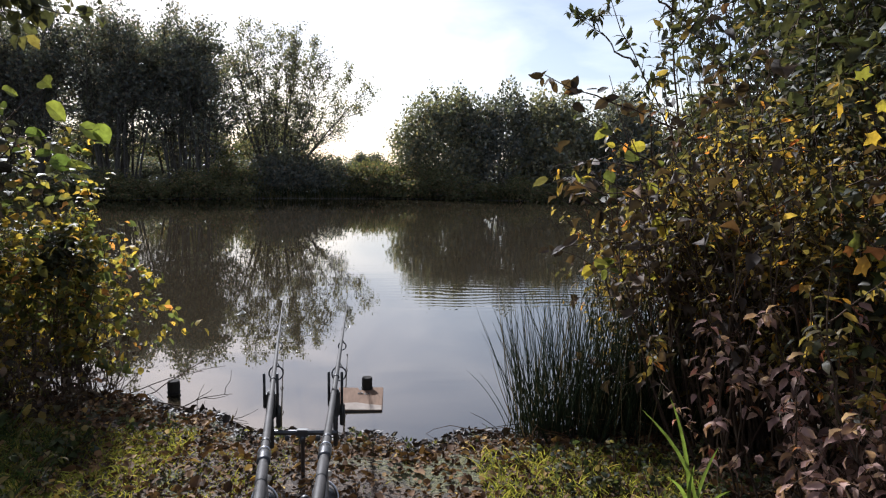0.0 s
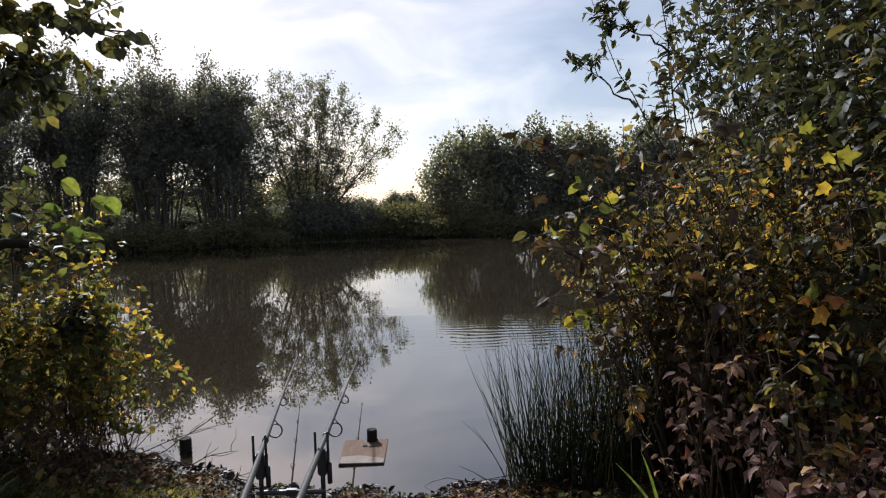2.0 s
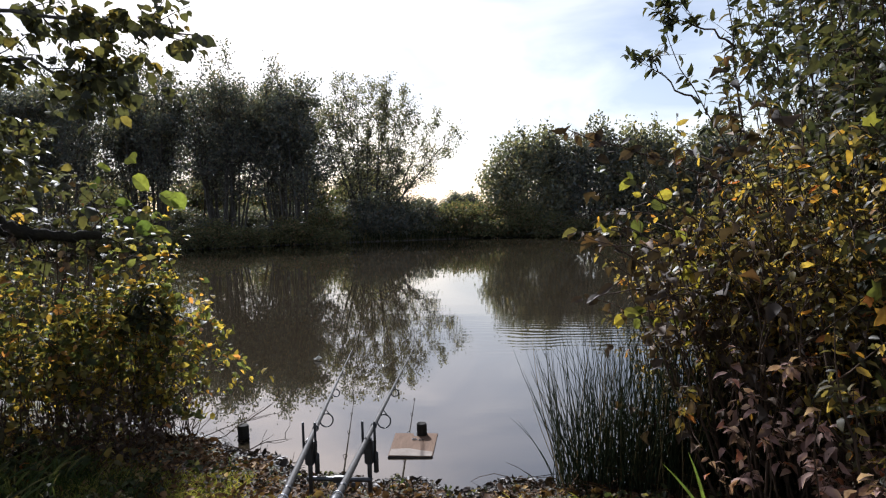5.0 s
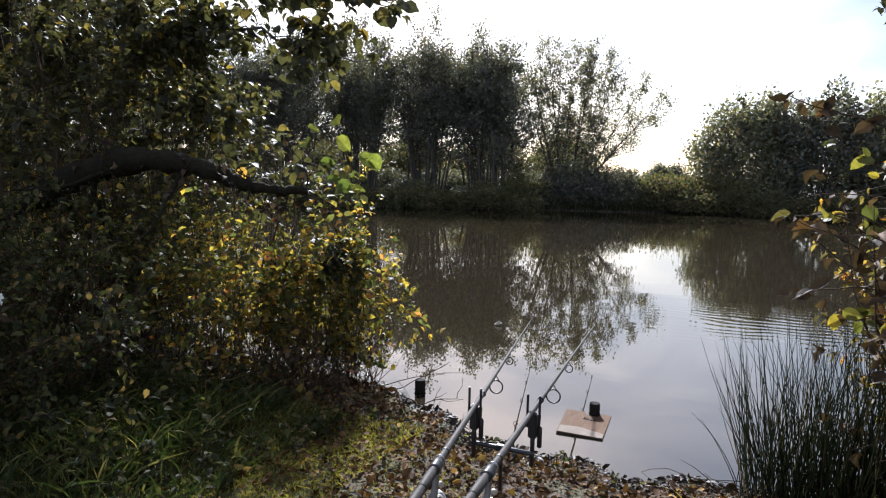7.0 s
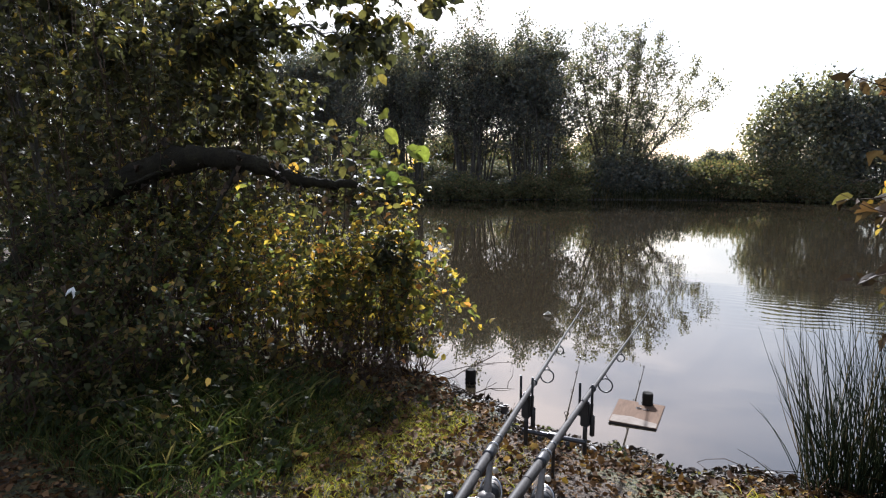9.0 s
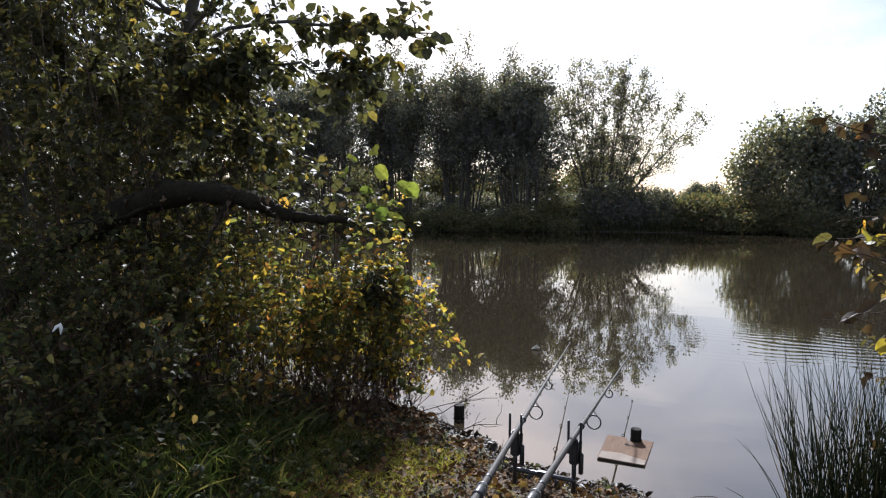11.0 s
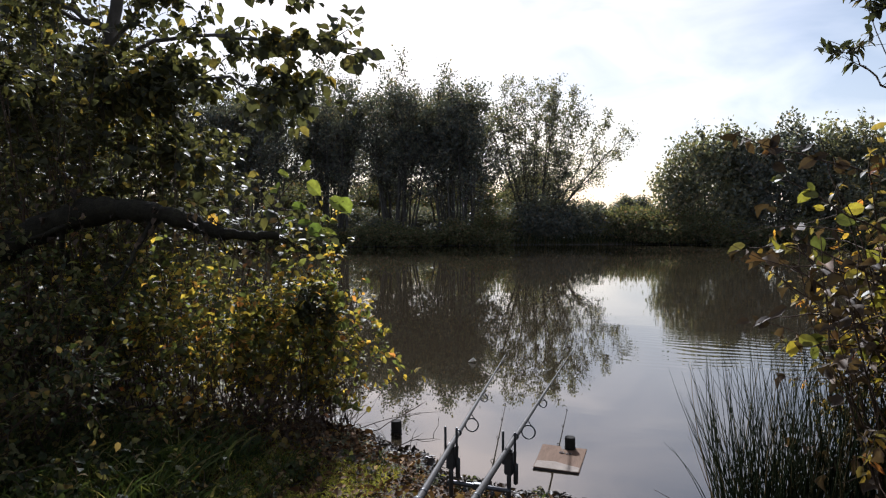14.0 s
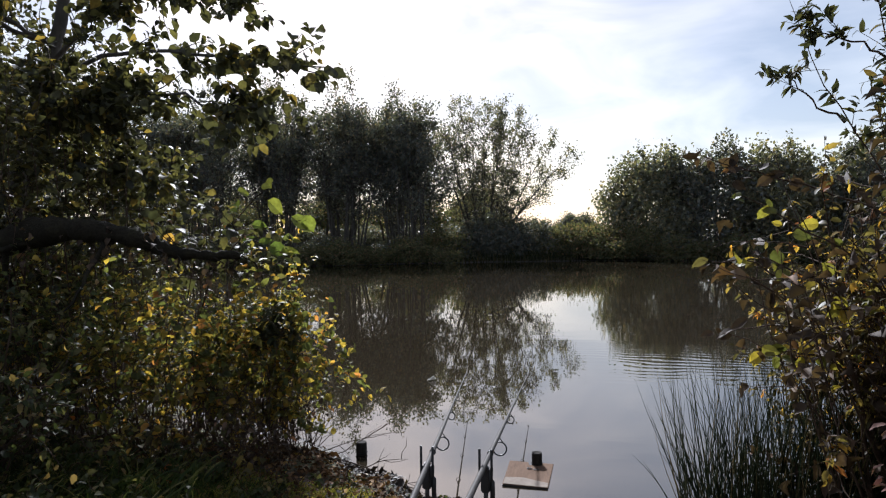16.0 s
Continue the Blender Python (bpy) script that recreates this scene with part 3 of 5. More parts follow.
SCRUB = "low scrub along the far bank"
s_a = dome_bush("scrub_bush", "low dark scrubby bush hanging over the far waterline", 31, (-5.6, 28.0), 1.8, 1.1, 1.9, M_FAR_HAZED, 9000, 0.12, SCRUB, whips=20)
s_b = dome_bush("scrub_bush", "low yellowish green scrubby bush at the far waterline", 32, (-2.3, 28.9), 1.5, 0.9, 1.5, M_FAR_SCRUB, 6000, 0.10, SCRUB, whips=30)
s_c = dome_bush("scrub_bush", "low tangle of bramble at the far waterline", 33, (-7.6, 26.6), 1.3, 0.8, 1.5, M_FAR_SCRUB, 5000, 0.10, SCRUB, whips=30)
for k in range(30):
    bx = -26.0 + 1.22 * k
    if -6.9 < bx < -1.4:
        continue
    by = float(np.interp(bx, FAR_X, FAR_Y)) + 0.45 + 0.35 * math.sin(k * 2.4)
    copy_thing((s_c, s_b, s_c)[k % 3], pose(bx, by, float(bank(bx, by)) - 0.1, rz=47 * k) @ Matrix.Diagonal((1, 1, 0.5 + 0.25 * math.sin(k * 1.7) ** 2, 1)))
for bx, by, turn in ((-9.6, 27.6, 10), (-13.4, 26.8, 100), (-17.4, 25.4, 60), (-20.4, 24.0, 0), (-23.4, 22.6, 0), (2.2, 29.0, 45), (5.6, 29.2, 210), (-26, 21.6, 80), (-4.1, 28.4, 200), (-6.6, 28.0, 90)):
    copy_thing(s_a, pose(bx, by, float(bank(bx, by)) - 0.05, rz=turn) @ Matrix.Diagonal((1, 1, 0.85 if -7 < bx < 0 else 0.5, 1)))
for bx, by, turn in ((-2.7, 28.4, 0), (-1.2, 28.7, 80), (0.4, 28.5, 160)):
    copy_thing(s_b, pose(bx, by, float(bank(bx, by)) - 0.05, rz=turn))

for k in range(13):
    bx, by = -28.0 + 1.9 * k, 31.6 + 0.7 * math.sin(k * 2.1)
    by -= max(0.0, (-14 - bx) * 0.28)
    copy_thing(s_a, pose(bx, by, 0.1, rz=83 * k) @ Matrix.Diagonal((1, 1, 0.8, 1)))

HEDGE = "hedge behind the far bank"
h_a = dome_bush("hedge_tree", "hazy hedgerow tree with browning leaves behind the bank", 41, (-12, 35), 3.4, 2.0, 3.4, M_FAR_SCRUB, 16000, 0.16, HEDGE, "tree", 30, 0.35)
for hx, hy, turn in ((-17, 34.5, 50), (-22, 33, 100), (-27, 31, 200), (-32, 28.5, 150), (-37, 25, 90), (-43, 21, 10), (8, 36, 20), (13, 35, 150), (19, 33, 90), (26, 30, 60), (-8.2, 35.5, 300)):
    copy_thing(h_a, pose(hx, hy, 0.2, rz=turn))


def far_reeds():
    """Dry sedge and reed along the far waterline."""
    rng = np.random.default_rng(45)
    paths = []
    for _ in range(3600):
        x = rng.uniform(-27, 12)
        y = np.interp(x, FAR_X, FAR_Y) + rng.uniform(-0.2, 0.7) + 0.25 * np.sin(x * 1.3) * np.sin(x * 0.47)
        b = np.array((x, y, max(float(bank(x, y)), -0.05) - 0.02))
        h = rng.uniform(0.15, 0.6)
        t = np.linspace(0, 1, 4)[:, None]
        paths.append((b + t * (0, 0, h) + t ** 2 * np.append(rng.normal(size=2) * 0.3 * h, -0.1 * h), np.array((0.012, 0.011, 0.008, 0.002))))
    ob = part("far_reeds", raw_mesh("far_reeds", *tubes(paths, 3)), M_RUSH)
    tagged(ob, "thin fringe of dark reeds along the far waterline", "reeds", kind="stuff")


far_reeds()
far_oak = dome_bush("oak_tree", "small rounded grey tree far off in the gap", 42, (-19.4, 250), 8.5, 6, 8.2, M_FAR_HAZED, 9000, 0.7, "distant trees", "tree", 10, 0.8)
for hx, hy, turn in ((-36, 262, 30), (-2, 270, 90), (14, 265, 160), (-52, 258, 210), (30, 270, 10), (-70, 250, 80)):
    copy_thing(far_oak, pose(hx, hy, -2.2, rz=turn))


# ---- near plants ----
def round_leaf(length, width, bend):
    """A broad rounded leaf with a pointed tip, eight sides round a creased midrib."""
    rim = [(0.0, 0.0), (0.16, 0.34), (0.42, 0.5), (0.68, 0.43), (0.88, 0.2), (1.0, 0.0)]
    vs = [(0, y * length, -bend * length * y * y) for y, _ in rim]
    for side in (-1, 1):
        vs += [(side * x * width, (y - 0.04) * length, 0.12 * width - bend * length * y * y + 0.03 * width * math.sin(y * 17)) for y, x in rim[1:-1]]
    fs = []
    for base, flip in ((6, False), (10, True)):
        row = [0] + [base + k for k in range(4)] + [5]
        for k in range(5):
            quad = (k, row[k], row[k + 1], k + 1)
            quad = tuple(dict.fromkeys(quad))
            fs.append(tuple(reversed(quad)) if flip else quad)
    me = bpy.data.meshes.new("leaf")
    me.from_pydata(vs, [], fs)
    return me


def set_leaf(root, at, me, place, way, face, size):
    """One leaf of a plant, its blade along way and its upper side to face."""
    y = Vector(way).normalized()
    x = y.cross(Vector(face)).normalized()
    ob = new("leaf", me)
    ob.parent = root
    ob.matrix_local = Matrix.Translation(Vector(place) - Vector(at)) @ Matrix((x, y, x.cross(y))).transposed().to_4x4() @ Matrix.Diagonal((size, size, size, 1))
    return ob


def lobed_leaf(size, bend):
    """A five-lobed maple leaf, its faces fanned round the stalk's end."""
    lobes = ((-130, 0.5), (-85, 0.42), (-62, 0.78), (-34, 0.52), (-12, 0.8), (0, 1.0), (12, 0.8), (34, 0.52), (62, 0.78), (85, 0.42), (130, 0.5))
    vs = [(0, 0.3 * size, 0)]
    for turn, far in lobes:
        x, y = far * math.sin(radians(turn)) * 0.75, 0.3 + far * math.cos(radians(turn)) * 0.7
        vs.append((x * size, y * size, -bend * size * (x * x + 0.6 * y * y)))
    me = bpy.data.meshes.new("leaf")
    me.from_pydata(vs, [], [(0, k + 1, k) for k in range(1, len(lobes))] + [(0, 1, len(lobes))])
    return me


def leaf_shapes(material, length, width, lobed=False):
    made = []
    for bend in (0.05, 0.18, 0.3):
        me = lobed_leaf(length, bend * 1.5) if lobed else round_leaf(length, width, bend)
        me.materials.append(material)
        made.append(me)
    return made


def leaf_places(rng, twigs, count, jitter=0.01, hang=0.3, start=0.15):
    """Where leaves sit along twigs, and which way they point: outward and a little down."""
    per = rng.choice(len(twigs), count)
    p, d = np.empty((count, 3)), np.empty((count, 3))
    for o in np.unique(per):
        w = per == o
        p[w], d[w] = along(twigs[o], rng.uniform(start, 1.0, w.sum()))
    side = unit(np.cross(d, rng.normal(size=(count, 3))))
    way = unit(d * 0.5 + side + np.array((0, 0, -hang)) + rng.normal(size=(count, 3)) * 0.2)
    return p + rng.normal(size=p.shape) * jitter, way, unit(rng.normal(size=(count, 3)) * 0.6 + (0, 0, 1))


def foliage(root, rng, twigs, count, length, width, mat, jitter=0.01, hang=0.3, start=0.15, fold=0.25, droop=0.2, curl=0.0, singles=0):
    """The leaves of a plant: the foremost ones single, the rest joined."""
    p, way, nrm = leaf_places(rng, twigs, count, jitter, hang, start)
    k, wide = rng.uniform(0.55, 1.3, count), rng.uniform(0.8, 1.2, count)
    order = np.argsort(p[:, 1])
    one, rest = order[:singles], order[singles:]
    part("foliage", raw_mesh("foliage", *leaf_blades(p[rest], way[rest], nrm[rest], length * k[rest], width * k[rest] * wide[rest], fold, droop, curl)), mat, root, kind="stuff")
    if singles:
        shapes = []
        for f, dr in ((fold, droop), (fold * 1.6, droop * 0.4), (fold * 0.5, droop * 1.6)):
            me = raw_mesh("leaf", *leaf_blades(np.zeros((1, 3)), np.array([(0, 1.0, 0)]), np.array([(0, 0, 1.0)]), length, width, f, dr, curl))
            me.materials.append(SINGLE[mat])
            shapes.append(me)
        for h in one:
            ob = new("leaf", shapes[h % 3])
            ob.parent = root
            y = Vector(way[h])
            x = y.cross(Vector(nrm[h])).normalized()
            turn = Matrix((x, y, x.cross(y))).transposed().to_4x4()
            ob.matrix_local = Matrix.Translation(p[h]) @ turn @ Matrix.Diagonal((k[h] * wide[h], k[h], k[h], 1))


def shrub(name, label, seed, bases, tips, stems, leaf_mat, leaves, length, width, group="", category="shrub", singles=100, side_twigs=5, twig=0.22, stem_r=0.006, bow=0.1, curl=0.0, hang=0.3, bark=None, start=0.2, low=0.25):
    """Stems from a patch of ground to a cloud of tips, side twigs, and leaves along them.
    bases, tips: (low corner, high corner) of the two boxes; tips' heights are above the water."""
    rng = np.random.default_rng(seed)
    lo, hi = np.array(bases[0], float), np.array(bases[1], float)
    tl, th = np.array(tips[0], float), np.array(tips[1], float)
    c = (lo + hi) / 2
    root = thing(name, label, category, (c[0], c[1], float(bank(c[0], c[1]))), group)
    off = np.array((c[0], c[1], float(bank(c[0], c[1]))))
    wood, twigs = [], []
    for _ in range(stems):
        u = rng.uniform(0, 1, 2)
        b = np.append(lo + (hi - lo) * u, 0)
        b[2] = float(bank(b[0], b[1])) - 0.03
        e = tl + (th - tl) * np.append(np.clip(u + rng.normal(size=2) * 0.22, -0.1, 1.1), np.clip(rng.normal(0.55, 0.28), 0, 1.25))
        m = (b + e) / 2 + np.append(rng.normal(size=2) * bow, 0.12 * (e[2] - b[2]))
        t = np.linspace(0, 1, 9)[:, None]
        pts = (1 - t) ** 2 * b + 2 * t * (1 - t) * m + t * t * e + rng.normal(size=(9, 3)) * 0.008 * (t * (1 - t) * 4)
        wood.append((pts - off, stem_r * rng.uniform(0.6, 1.1) * np.linspace(1, 0.25, 9)))
        twigs.append(pts[5:] - off)
        for _ in range(side_twigs):
            p, d = along(pts, np.array([rng.uniform(low, 0.98)]))
            tw = wander(rng, p[0], d[0] * 0.6 + unit(rng.normal(size=3)) * 0.9 + (0, 0, 0.15), twig * rng.uniform(0.5, 1.2), 4, 0.18)
            wood.append((tw - off, stem_r * 0.4 * np.linspace(1, 0.3, 5)))
            twigs.append(tw - off)
    part("woody_growth", raw_mesh("woody_growth", *tubes(wood, 4)), bark or M_TWIG, root, kind="stuff")
    foliage(root, rng, twigs, leaves, length, width, leaf_mat, 0.008, hang, start, curl=curl, singles=singles)
    return root


LEFT = "shrubs on the bank beside the swim"
shrub("yellowing_shrub", "bushy waterside shrub with small yellow-green leaves lit from behind", 51, ((-1.95, 2.75), (-1.55, 3.15)), ((-1.95, 2.7, 0.35), (-1.48, 3.2, 1.03)), 48, M_YELLOW, 2100, 0.046, 0.028, LEFT, low=0.28, stem_r=0.0042, bow=0.16)
shrub("yellowing_shrub", "thicket of thin stems with yellow and green leaves", 52, ((-2.7, 2.5), (-1.8, 3.1)), ((-2.85, 2.4, 0.35), (-1.8, 3.1, 1.04)), 96, M_YELLOW, 4100, 0.042, 0.025, LEFT, low=0.2, stem_r=0.0042, bow=0.16)
shrub("yellowing_shrub", "low straggling shrub with yellow leaves over the water's edge", 53, ((-1.68, 2.75), (-1.45, 3.1)), ((-1.8, 2.65, 0.15), (-1.3, 3.15, 0.66)), 20, M_YELLOW, 420, 0.042, 0.026, LEFT, stem_r=0.0035, side_twigs=4, twig=0.16)
shrub("dead_stalks", "tangle of dead brown stalks at the shrub's foot", 59, ((-2.1, 2.45), (-1.45, 3.0)), ((-2.1, 2.4, 0.15), (-1.4, 3.05, 0.5)), 60, M_DEAD, 420, 0.034, 0.018, "", "plant", side_twigs=5, twig=0.2, stem_r=0.003, low=0.05, hang=0.6, curl=0.3, start=0.0)
shrub("privet_bush", "small dense dark evergreen bush among the yellow leaves", 60, ((-1.73, 2.88), (-1.67, 2.93)), ((-1.78, 2.82, 0.68), (-1.6, 2.98, 0.84)), 16, M_SALLOW, 900, 0.032, 0.017, "", "shrub", singles=60, side_twigs=6, twig=0.08, stem_r=0.003, low=0.88, start=0.6, bow=0.02)
shrub("bramble", "trailing bramble with a few orange and yellow leaves near the ground", 64, ((-2.3, 2.35), (-1.6, 2.8)), ((-2.4, 2.25, 0.12), (-1.5, 2.8, 0.55)), 28, M_OLIVE, 420, 0.04, 0.026, "", "plant", singles=40, side_twigs=4, twig=0.2, stem_r=0.003, low=0.1)
shrub("dark_shrub", "dense shaded shrub with dull green and brown leaves", 54, ((-3.4, 2.0), (-2.65, 2.9)), ((-3.6, 1.95, 0.4), (-2.7, 2.9, 1.08)), 100, M_HERB, 6000, 0.036, 0.022, LEFT)
shrub("dark_shrub", "tall shaded thicket with dark stems and olive leaves", 55, ((-4.4, 2.4), (-3.0, 3.6)), ((-4.9, 2.3, 0.9), (-3.2, 3.5, 2.9)), 110, M_ALDER, 8500, 0.055, 0.036, LEFT)
shrub("dark_shrub", "tall leafy thicket with scattered yellow leaves", 56, ((-4.6, 3.0), (-3.0, 3.5)), ((-4.8, 3.0, 0.5), (-2.9, 3.7, 1.1)), 80, M_YELLOW, 3000, 0.05, 0.033, LEFT)
shrub("dark_shrub", "deep shaded undergrowth of brown stems", 57, ((-3.2, 1.3), (-2.3, 2.1)), ((-3.4, 1.2, 0.25), (-2.0, 2.1, 0.9)), 90, M_HERB, 5200, 0.034, 0.020, LEFT)
shrub("alder_shrub", "dark broad-leaved alder shrub behind the arching limb", 65, ((-4.1, 3.9), (-3.5, 4.2)), ((-4.2, 3.9, 1.3), (-3.1, 4.4, 2.1)), 36, M_ALDER, 1500, 0.07, 0.052, LEFT, low=0.35, twig=0.3)
shrub("hazel_bush", "shaded hazel bush with dull dark green leaves", 66, ((-2.6, 2.95), (-2.2, 3.2)), ((-2.7, 2.9, 0.95), (-1.9, 3.2, 1.45)), 16, M_ALDER, 300, 0.065, 0.048, LEFT, low=0.7, twig=0.26, singles=120)
copy_src = tree("sallow_tree", "leafy bank-side tree rising behind the thicket", 58, (-7.4, 4.1), 4.4, 1.7, 0.12, 9, M_ALDER, 12500, 0.075, "trees on the near bank", base_r=0.045, reach=0.9, bottom=0.9)
for tx, ty, turn in ((-6.2, 4.3, 75), (-10.0, 4.9, 120), (-7.4, 1.6, 220), (-13.0, 6.4, 60), (-10.5, 2.2, 310), (4.8, 1.9, 140)):
    copy_thing(copy_src, pose(tx, ty, float(bank(tx, ty)) - 0.05, rz=turn))


def alder_overhang():
    """The leaning alder whose branch reaches over the water."""
    rng = np.random.default_rng(61)
    at = np.array((-5.0, 4.1, float(bank(-5.0, 4.1)) - 0.05))
    root = thing("alder_tree", "leaning grey-barked alder with large leaves on reaching branches", "tree", at, "trees on the near bank")

    def curve(pts, n=14):
        pts = np.array(pts, float)
        t = np.linspace(0, len(pts) - 1, n)
        return np.stack([np.interp(t, np.arange(len(pts)), pts[:, k]) for k in range(3)], 1) + rng.normal(size=(n, 3)) * 0.012

    trunk = curve([(-5.0, 4.1, 0.1), (-4.85, 4.05, 1.3), (-4.55, 4.0, 2.0), (-4.15, 3.95, 2.8), (-3.9, 3.9, 3.6), (-3.7, 3.9, 4.4)])
    limb_list = [
        curve([(-4.5, 4.0, 2.1), (-3.7, 3.75, 2.5), (-2.9, 3.5, 2.42), (-2.2, 3.35, 2.28), (-1.52, 3.27, 2.13)]),
        curve([(-4.6, 4.0, 1.9), (-4.2, 3.8, 2.1), (-3.7, 3.5, 2.05), (-3.1, 3.3, 1.95)]),
        curve([(-4.3, 3.97, 2.5), (-3.5, 3.6, 2.75), (-2.7, 3.3, 2.75), (-2.1, 3.2, 2.55)]),
        curve([(-4.8, 4.05, 1.5), (-5.2, 3.6, 2.1), (-5.0, 3.2, 2.6)]),
        curve([(-4.2, 3.95, 2.7), (-4.4, 3.4, 2.9), (-4.2, 2.9, 2.8)]),
        curve([(-4.0, 3.9, 3.2), (-3.3, 3.8, 3.5), (-2.8, 3.6, 3.4)]),
        curve([(-4.0, 3.9, 3.2), (-3.2, 3.4, 3.1), (-2.5, 3.2, 2.95)]),
        curve([(-4.3, 3.97, 2.5), (-4.0, 3.6, 2.4), (-3.5, 3.3, 2.2), (-3.0, 3.2, 2.0)]),
        curve([(-4.5, 4.0, 2.1), (-4.3, 3.5, 2.1), (-4.1, 3.1, 2.0), (-3.8, 2.8, 1.95)]),
        curve([(-4.2, 3.95, 2.7), (-4.9, 3.5, 3.0), (-5.4, 3.1, 3.0)]),
        curve([(-3.9, 3.9, 3.6), (-4.3, 3.4, 3.7), (-4.6, 3.0, 3.6)]),
        curve([(-4.4, 3.97, 2.3), (-3.4, 3.55, 2.22), (-2.6, 3.35, 2.07), (-2.0, 3.25, 1.9)]),
        curve([(-4.6, 4.0, 1.9), (-3.6, 3.7, 1.8), (-2.9, 3.5, 1.62)]),
    ]
    wood, twigs = [], []
    for n, br in enumerate(limb_list):
        wood.append((br - at, np.linspace(0.022, 0.004, len(br))))
        for _ in range(34 if n else 16):
            p, d = along(br, np.array([rng.uniform(0.3, 0.93 if n == 0 else 1.0)]))
            tw = wander(rng, p[0], d[0] + rng.normal(size=3) * (0.4, 0.6, 0.5), rng.uniform(0.15, 0.4), 4, 0.2)
            wood.append((tw - at, np.linspace(0.005, 0.0015, 5)))
            twigs.append(tw - at)
    part("trunk", smooth(raw_mesh("trunk", *tubes([(trunk - at, np.linspace(0.075, 0.03, 14))], 9))), M_BARK, root)
    part("branchwork", raw_mesh("branchwork", *tubes(wood, 5)), M_BARK, root, kind="stuff")
    foliage(root, rng, twigs, 8800, 0.07, 0.054, M_ALDER, 0.03, 0.6, singles=250)
    # the leaves at the end of the reaching branch, one by one
    end = limb_list[0]
    n = 26
    t = np.linspace(0.45, 1.0, n)
    p, d = along(end, t)
    blades = leaf_shapes(SINGLE[M_ALDER], 0.115, 0.092)
    for k in range(n):
        way = d[k] * 0.6 + np.array((rng.normal() * 0.5, rng.normal() * 0.5, -0.8 + rng.normal() * 0.3))
        if k == n - 1:
            way = d[k] + np.array((0, 0, -0.2))
        set_leaf(root, at, blades[rng.integers(3)], p[k] + rng.normal(size=3) * (0.03, 0.03, 0.045), way, unit(rng.normal(size=3) * 0.6 + (0, -1.0, 0.3)), rng.uniform(0.7, 1.1))
    return root


alder_overhang()


def hazel_spray():
    """A low branch with big soft leaves that reaches out over the shrub."""
    rng = np.random.default_rng(62)
    at = np.array((-2.35, 3.05, float(bank(-2.35, 3.05))))
    root = thing("hazel_sapling", "slender sapling with big bright green leaves lit through", "sapling", at)
    stems = [
        [(-2.35, 3.05, 0.02), (-2.3, 3.05, 0.6), (-2.15, 3.04, 1.0), (-1.95, 3.02, 1.18), (-1.7, 3.0, 1.26), (-1.54, 3.0, 1.27)],
        [(-2.05, 3.03, 1.1), (-1.85, 3.0, 1.12), (-1.66, 2.98, 1.1)],
        [(-2.1, 3.04, 1.06), (-1.98, 3.02, 1.28), (-1.84, 3.0, 1.4), (-1.74, 3.0, 1.46)],
        [(-2.2, 3.04, 0.9), (-2.3, 2.95, 1.1), (-2.34, 2.9, 1.2)],
    ]
    for pts in stems:
        part("branch", raw_mesh("branch", *tubes([(np.array(pts) - at, np.linspace(0.007 if len(pts) > 4 else 0.0035, 0.0015, len(pts)))], 5)), M_TWIG, root)
    green, gold = leaf_shapes(SINGLE[M_GREEN], 0.1, 0.078), leaf_shapes(SINGLE[M_YELLOW], 0.09, 0.07)
    for x, y, z, size in ((-1.75, 3.0, 1.47, 1.0), (-1.94, 3.0, 1.36, 1.0), (-1.74, 3.0, 1.37, 1.15), (-1.6, 3.0, 1.28, 1.2), (-1.52, 3.0, 1.285, 1.0), (-1.72, 2.98, 1.13, 1.05), (-1.66, 2.98, 1.09, 1.05), (-1.94, 3.02, 1.43, 0.8), (-1.84, 3.0, 1.24, 0.9), (-2.0, 3.02, 1.22, 0.8), (-1.8, 3.0, 1.14, 0.8), (-2.1, 3.03, 1.1, 0.7), (-1.9, 3.0, 1.15, 0.75)):
        way = (rng.uniform(0.2, 1.0), rng.normal() * 0.4, rng.normal() * 0.3 - 0.25)
        set_leaf(root, at, green[rng.integers(3)], (x - 0.03, y, z + 0.01), way, (rng.normal() * 0.4, -0.75, 0.7 + rng.normal() * 0.3), size)
    for x, y, z in ((-2.33, 2.9, 1.21), (-2.28, 2.92, 1.13)):
        set_leaf(root, at, gold[rng.integers(3)], (x, y, z), (rng.normal() * 0.5, -0.2, -0.6), (0.2, -1.0, 0.4), 0.9)


hazel_spray()


